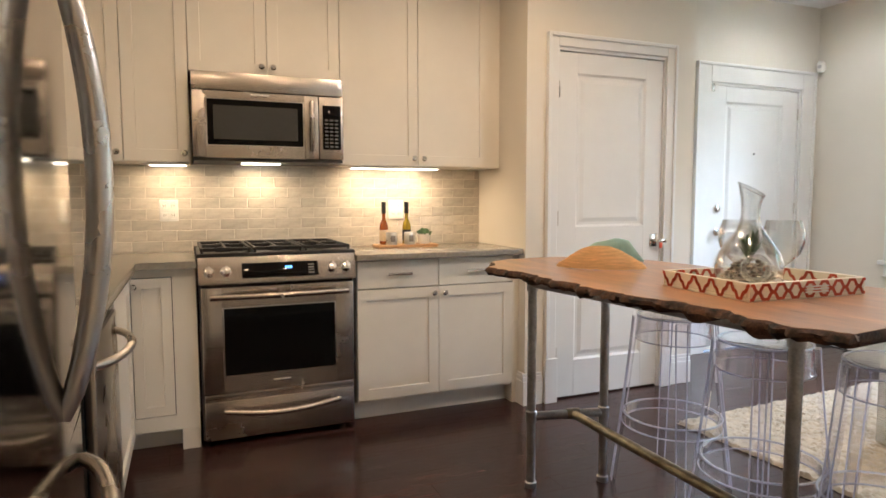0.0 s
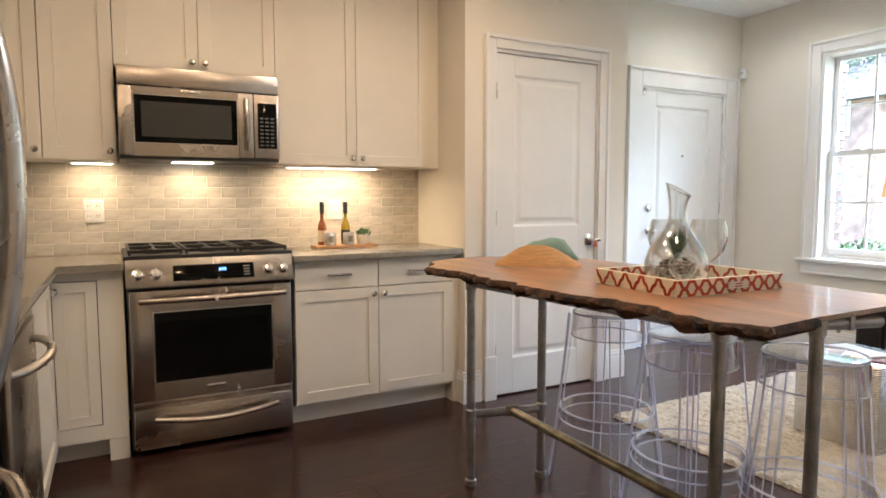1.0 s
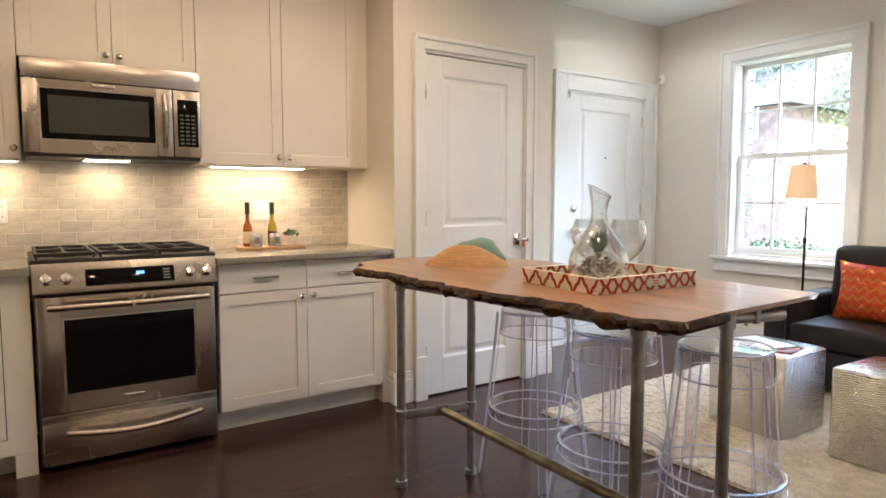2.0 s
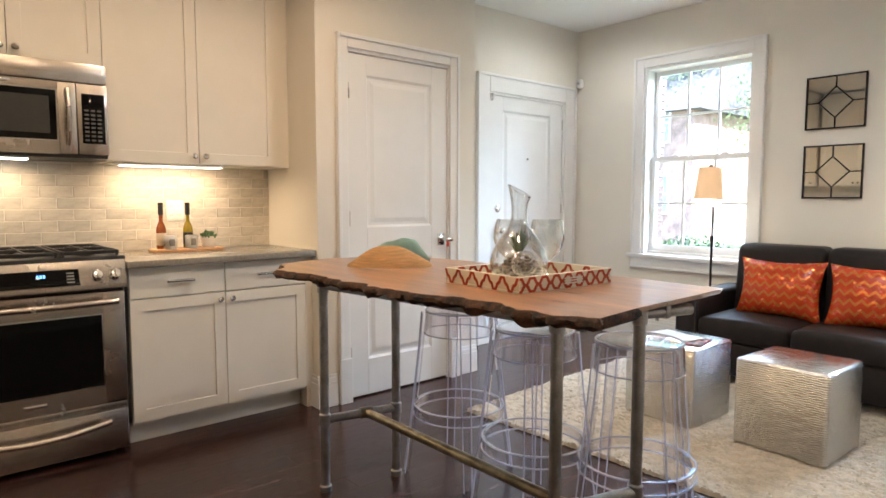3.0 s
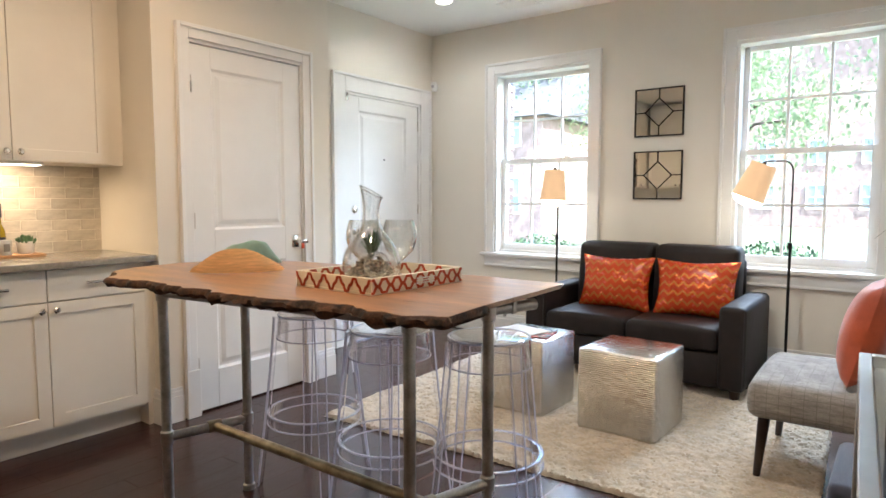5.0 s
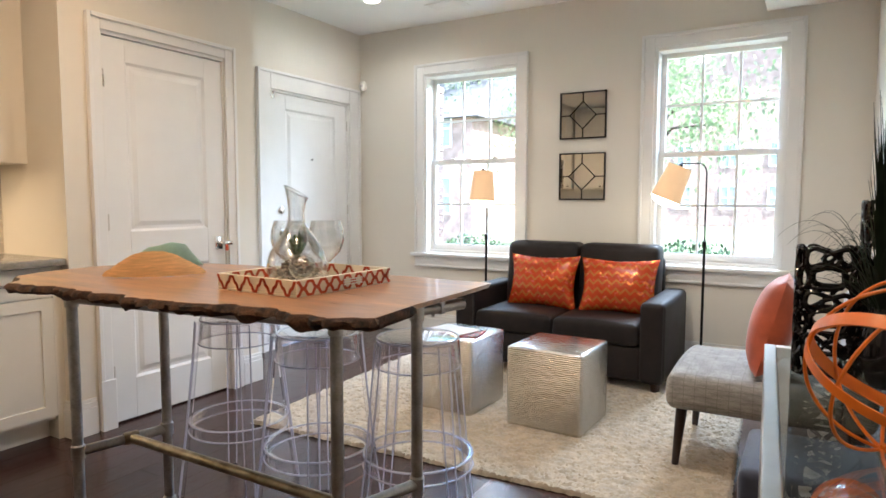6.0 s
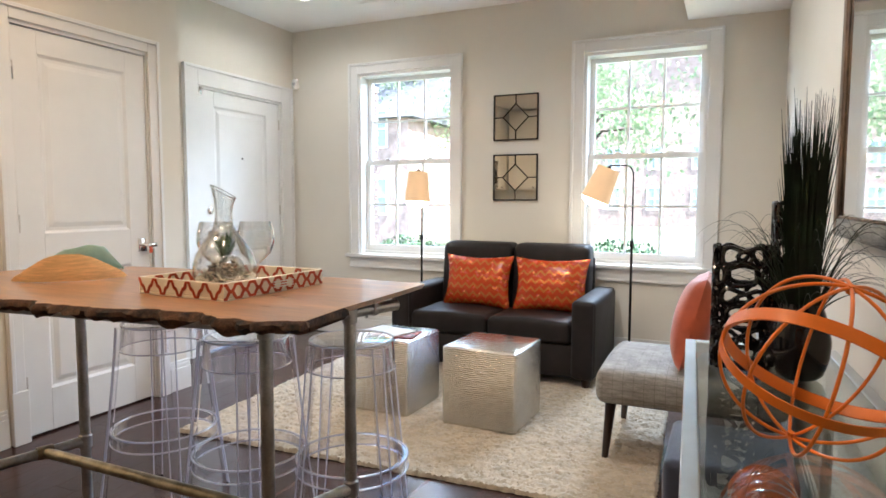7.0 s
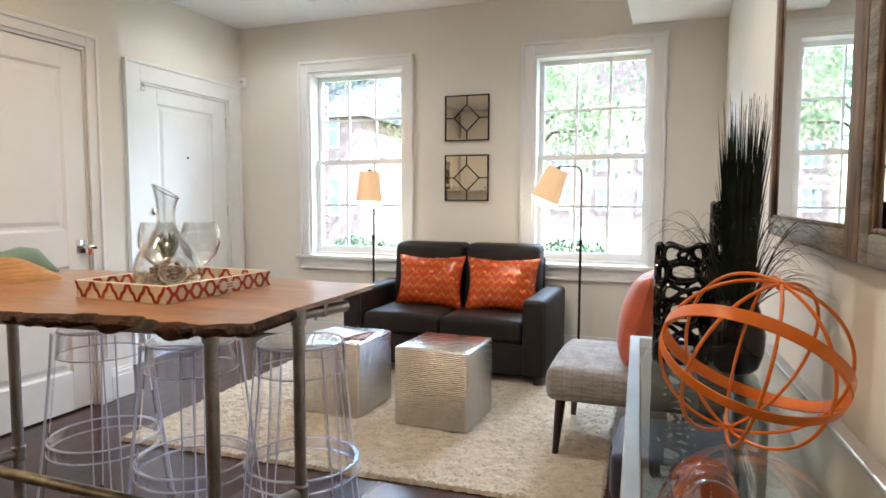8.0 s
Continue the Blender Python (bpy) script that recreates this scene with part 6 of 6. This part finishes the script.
# glazed vase on the lower shelf
ov = thing("orange_vase", "glossy orange ribbed vase lying on the glass shelf", "vase", (1.70, -0.135, 0.409))
prof = [(0.0, 0), (0.050, 0), (0.066, 0.012)] + [(0.074 + 0.004 * math.cos(i * 1.5), 0.024 + i * 0.012) for i in range(15)] + [(0.068, 0.212), (0.058, 0.226), (0.050, 0.224), (0.058, 0.200), (0.062, 0.03), (0.0, 0.02)]
bm = lathe(B(), prof, (0, 0, 0), 36)
bmesh.ops.transform(bm, matrix=Matrix.Translation((1.825, -0.140, 0.4875)) @ pose(0, 0, 0, 0, -90, 4), verts=bm.verts)
part("body", bm, ORANGEGL, ov, "ribbed orange glaze")


def framed_mirror(x0, x1, z0, z1, far, label):
    """A mirror in a flat frame: a broad stile at x0, a slim one of the far wood at x1, slim rails."""
    ob = thing("framed_mirror", label, "mirror", ((x0 + x1) / 2, YR, z0), "framed mirrors on the wall")
    w, v, y = 0.085, 0.052, YR
    part("glass", box(B(), x0 + w - 0.01, y + 0.004, z0 + v - 0.01, x1 - v + 0.01, y + 0.026, z1 - v + 0.01), MIRROR, ob)
    for nm, b, mt in (("stile", (x0, z0, x0 + w, z1), FRAMEWOOD), ("stile", (x1 - v, z0, x1, z1), far), ("rail", (x0 + w, z0, x1 - v, z0 + v), FRAMEGREY), ("rail", (x0 + w, z1 - v, x1 - v, z1), FRAMEGREY)):
        part(nm, box(B(), b[0], y, b[1], b[2], y + 0.036, b[3], 0.006), mt, ob, "weathered wooden frame member")
    bm = B()
    for b in ((x0 + w, z0 + v, x0 + w + 0.008, z1 - v), (x1 - v - 0.008, z0 + v, x1 - v, z1 - v), (x0 + w + 0.008, z0 + v, x1 - v - 0.008, z0 + v + 0.008), (x0 + w + 0.008, z1 - v - 0.008, x1 - v - 0.008, z1 - v)):
        box(bm, b[0], y + 0.0262, b[1], b[2], y + 0.031, b[3], 0.002, 1)
    part("inner_bead", bm, FRAMEWOOD, ob, "brown inner bead")


framed_mirror(1.28, 2.30, 1.120, 2.15, FRAMEWOOD, "large mirror in a weathered wooden frame")
framed_mirror(0.25, 1.272, 1.120, 2.15, FRAMEGREY, "large mirror in a weathered wooden frame, nearer the hall")

# ---- outside ----
BRICK = mat("brick_wall", (0.42, 0.29, 0.25), 0.85, var=0.2, scale=3, bump=0.3, bscale=20)
LAWN = mat("lawn", (0.12, 0.15, 0.08), 0.9, var=0.3, scale=1.5, bump=0.4, bscale=30)
LEAF = mat("tree_leaves", (0.15, 0.215, 0.10), 0.5, var=0.35, scale=1.2)
nt = LEAF.node_tree
tl, mx = nt.nodes.new("ShaderNodeBsdfTranslucent"), nt.nodes.new("ShaderNodeMixShader")
tl.inputs["Color"].default_value, mx.inputs[0].default_value = (0.38, 0.48, 0.28, 1), 0.5
nt.links.new(nt.nodes["Principled BSDF"].outputs[0], mx.inputs[1]), nt.links.new(tl.outputs[0], mx.inputs[2])
nt.links.new(mx.outputs[0], nt.nodes["Material Output"].inputs[0])
TRUNK = mat("tree_bark", (0.09, 0.065, 0.05), 0.9, var=0.3, scale=8, bump=0.5, bscale=25)
structure("ground", box(B(), -60, -120, -0.75, 160, 120, -0.55), LAWN, "green lawn outside the house")
structure("floor_slab", box(B(), XFAR - 0.12, YR - 0.2, -0.54, XW + 0.22, 4.0, -0.026), GROUT, "concrete slab under the floor")
structure("pavement", box(B(), 11.0, -60, -0.549, 13.0, 60, -0.53), mat("pale_concrete", (0.45, 0.43, 0.40), 0.85, var=0.1, scale=2), "pale concrete path outside")


def brick_house(x, y0, y1, h, label):
    ob = thing("brick_house", label, "house", (x, (y0 + y1) / 2, -0.55), "houses across the lawn")
    part("wall", box(B(), x, y0, -0.55, x + 8, y1, h), BRICK, ob)
    bm = B()
    v = [bm.verts.new(p) for p in ((x - 0.4, y0 - 0.4, h), (x + 8.4, y0 - 0.4, h), (x + 8.4, y1 + 0.4, h), (x - 0.4, y1 + 0.4, h), (x + 4, y0 - 0.4, h + 2.4), (x + 4, y1 + 0.4, h + 2.4))]
    for f in ((0, 1, 4), (3, 5, 2), (0, 4, 5, 3), (1, 2, 5, 4), (0, 3, 2, 1)):
        bm.faces.new([v[i] for i in f])
    part("roof", bm, mat("slate", (0.10, 0.10, 0.11), 0.7, var=0.2), ob, "grey pitched roof")
    n = max(2, int((y1 - y0) / 2.6))
    for i in range(n):
        for z in (0.6, 3.4):
            yc = y0 + (y1 - y0) * (i + 0.5) / n
            bm = B()
            for b in ((yc - 0.55, z, yc - 0.47, z + 1.6), (yc + 0.47, z, yc + 0.55, z + 1.6), (yc - 0.47, z, yc + 0.47, z + 0.08), (yc - 0.47, z + 1.52, yc + 0.47, z + 1.6), (yc - 0.47, z + 0.77, yc + 0.47, z + 0.83), (yc - 0.03, z + 0.08, yc + 0.03, z + 0.77), (yc - 0.03, z + 0.83, yc + 0.03, z + 1.52)):
                box(bm, x - 0.05, b[0], b[1], x + 0.001, b[2], b[3])
            w = part("window", bm, PAINT_TRIM, ob, "white framed window", smooth=False)
            part("pane", box(B(), x - 0.02, yc - 0.47, z + 0.08, x - 0.003, yc + 0.47, z + 1.52), mat("far_pane", (0.30, 0.33, 0.36), 0.2), w)


brick_house(23, 12.0, 24, 4.6, "red brick house across the lawn with white windows")
brick_house(46, -14, 9, 12.0, "red brick house farther off with white windows")


def tree(x, y, h, r, seed, label, base=-0.55):
    rnd = random.Random(seed)
    ob = thing("tree", label, "tree", (x, y, base), "trees outside")
    bm = B()
    tube(bm, [(x, y, base), (x + 0.05, y, base + h * 0.3), (x - 0.03, y + 0.05, base + h * 0.6), (x, y, base + h * 0.85)], [0.05 * h * 0.5, 0.036 * h * 0.5, 0.022 * h * 0.5, 0.01], 10)
    tips = []
    for i in range(14):
        a, f = rnd.uniform(0, 6.28), rnd.uniform(0.3, 0.8)
        p = Vector((x, y, base + h * f))
        q = p + Vector((math.cos(a) * r * rnd.uniform(0.5, 0.9), math.sin(a) * r * rnd.uniform(0.5, 0.9), h * rnd.uniform(0.05, 0.2)))
        tube(bm, [p, p.lerp(q, 0.5) + Vector((0, 0, 0.05 * h)), q], [0.02 * h * 0.4, 0.012 * h * 0.4, 0.004 * h], 6)
        tips.append(q)
    part("trunk", bm, TRUNK, ob, "brown trunk and limbs")
    verts, faces = [], []
    for i in range(11000):
        c = rnd.choice(tips) if rnd.random() < 0.8 else Vector((x, y, base + h * rnd.uniform(0.55, 0.95)))
        p = c + Vector((rnd.gauss(0, r * 0.24), rnd.gauss(0, r * 0.24), rnd.gauss(0, r * 0.22)))
        s = rnd.uniform(0.025, 0.058) * r ** 0.5
        M = Euler((rnd.uniform(0, 6.3), rnd.uniform(0, 6.3), rnd.uniform(0, 6.3))).to_matrix()
        k = len(verts)
        verts += [p + M @ Vector(q) * s for q in ((-1, 0, 0), (0, -0.55, 0.1), (1, 0, 0), (0, 0.55, 0.1))]
        faces.append((k, k + 1, k + 2, k + 3))
    me = bpy.data.meshes.new("crown")
    me.from_pydata(verts, [], faces)
    me.materials.append(LEAF)
    cr = new("crown", me)
    cr.parent, cr.matrix_parent_inverse = ob, ob.matrix_basis.inverted()
    tagged(cr, "uneven crown of green leaves", kind="stuff")


tree(27.0, 13.2, 12.0, 3.4, 1, "leafy green tree on the lawn beyond the window")
tree(36.0, 22.0, 13.0, 4.0, 2, "leafy green tree on the lawn behind the brick house")
tree(20.0, 4.5, 9.0, 3.0, 3, "leafy green tree on the lawn opposite the window")
tree(18.0, -2.6, 8.0, 3.0, 4, "leafy green tree on the lawn at the side")
SHRUB = mat("shrub_leaves", (0.07, 0.12, 0.06), 0.5, var=0.35, scale=6)
for sx, sy, sc in ((10.0, 1.45, 1.05), (10.0, 5.15, 1.05), (9.4, 3.2, 0.6)):
    rnd = random.Random(int(sx * 10 + sy * 3))
    verts, faces = [], []
    for i in range(4200):
        v = Vector((rnd.gauss(0, 1), rnd.gauss(0, 1), abs(rnd.gauss(0, 1)))).normalized() * rnd.uniform(0.55, 1.0) * sc * 0.8
        p = Vector((sx, sy, -0.5)) + Vector((v.x, v.y * 1.3, v.z * 1.35))
        M = Euler((rnd.uniform(0, 6.3), rnd.uniform(0, 6.3), rnd.uniform(0, 6.3))).to_matrix()
        k = len(verts)
        verts += [p + M @ Vector(q) * 0.045 for q in ((-1, 0, 0), (0, -0.55, 0.1), (1, 0, 0), (0, 0.55, 0.1))]
        faces.append((k, k + 1, k + 2, k + 3))
    me = bpy.data.meshes.new("shrub")
    me.from_pydata(verts, [], faces)
    me.materials.append(SHRUB)
    tagged(new("shrub", me), "round green shrub on the lawn", "shrub", "shrubs outside")

# ---- tiles and floor boards ----
bs = structure("backsplash", box(B(), XL + 0.002, YB - 0.0118, CT + 0.0005, XS - 0.0005, YB - 0.0005, UZ + 0.02), GROUT, "pale grout bed behind the backsplash tiles")
TW, TH, GJ = 0.152, 0.0595, 0.003


def tile_mesh(w):
    bm = box(B(), GJ / 2, -0.0062, GJ / 2, w - GJ / 2, 0.0, TH - GJ / 2)
    bmesh.ops.bevel(bm, geom=[e for e in bm.edges if all(v.co.y < -0.006 for v in e.verts)], offset=0.0015, segments=1, affect="EDGES")
    return mesh_of("tile", bm, TILE, smooth=False)


full = tile_mesh(TW)
short = {}
for r in range(9):
    z = CT + 0.002 + r * TH
    if z + TH > UZ + 0.055:
        break
    x = XL + 0.004 - (TW / 2 if r % 2 else 0)
    while x < XS - 0.02:
        a, b = max(x, XL + 0.004), min(x + TW, XS - 0.002)
        if b - a > 0.02:
            w = round(b - a, 3)
            me = full if abs(w - TW) < 0.002 else short.setdefault(w, tile_mesh(w))
            t = new("tile", me)
            t.parent, t.location = bs, (a, YB - 0.0072 + random.uniform(-0.0004, 0.0004), z)
        x += TW
structure("floor", box(B(), XFAR - 0.1, YR - 0.18, -0.026, XW + 0.1, 3.99, -0.0065), SEAM, "dark stained wooden floor")
floor_ob = bpy.data.objects["floor"]
PW = 0.127


def board(l):
    bm = box(B(), 0.0004, 0.0004, -0.006, l - 0.0004, PW - 0.0004, 0.0)
    bmesh.ops.bevel(bm, geom=[e for e in bm.edges if all(v.co.z > -0.001 for v in e.verts)], offset=0.0007, segments=1, affect="EDGES")
    return mesh_of("floor_board", bm, FLOORWOOD, smooth=False)


boards = {l: board(l) for l in (0.6, 0.9, 1.2, 1.5, 1.8)}
rnd = random.Random(12)
y = YR - 0.15
while y < YE + 0.1:
    x = -1.05 - rnd.uniform(0, 0.9)
    while x < XW - 0.05:
        l = rnd.choice((0.9, 1.2, 1.5, 1.8))
        if x + l > XW + 0.08:
            l = 0.6
        if x + l > XW + 0.1:
            break
        t = new("floor_board", boards[l])
        t.parent, t.location = floor_ob, (x, y, 0.0)
        x += l
    y += PW

# ---- brick jambs outside the windows ----
BRICKRED = mat("jamb_brick", (0.29, 0.20, 0.17), 0.85, var=0.25, scale=20, bump=0.3, bscale=60, each=0.2)
jb = structure("trim_brick_jamb", box(B(), XW + 0.222, W1[0] - 0.35, WZ0, XW + 0.30, W1[0] - 0.04, WZ1 + 0.1), GROUT, "mortared brick jamb outside the window")
brick = mesh_of("brick", box(B(), 0.0, 0.0, 0.004, 0.095, 0.10, 0.062, 0.002, 1), BRICKRED, smooth=False)
for side in (W1[1] - 0.014, W2[1] + 0.004):
    for i in range(23):
        t = new("brick", brick)
        t.parent, t.location = jb, (XW + 0.223, side + (0.006 if i % 2 else 0.0), WZ0 + i * 0.0665)
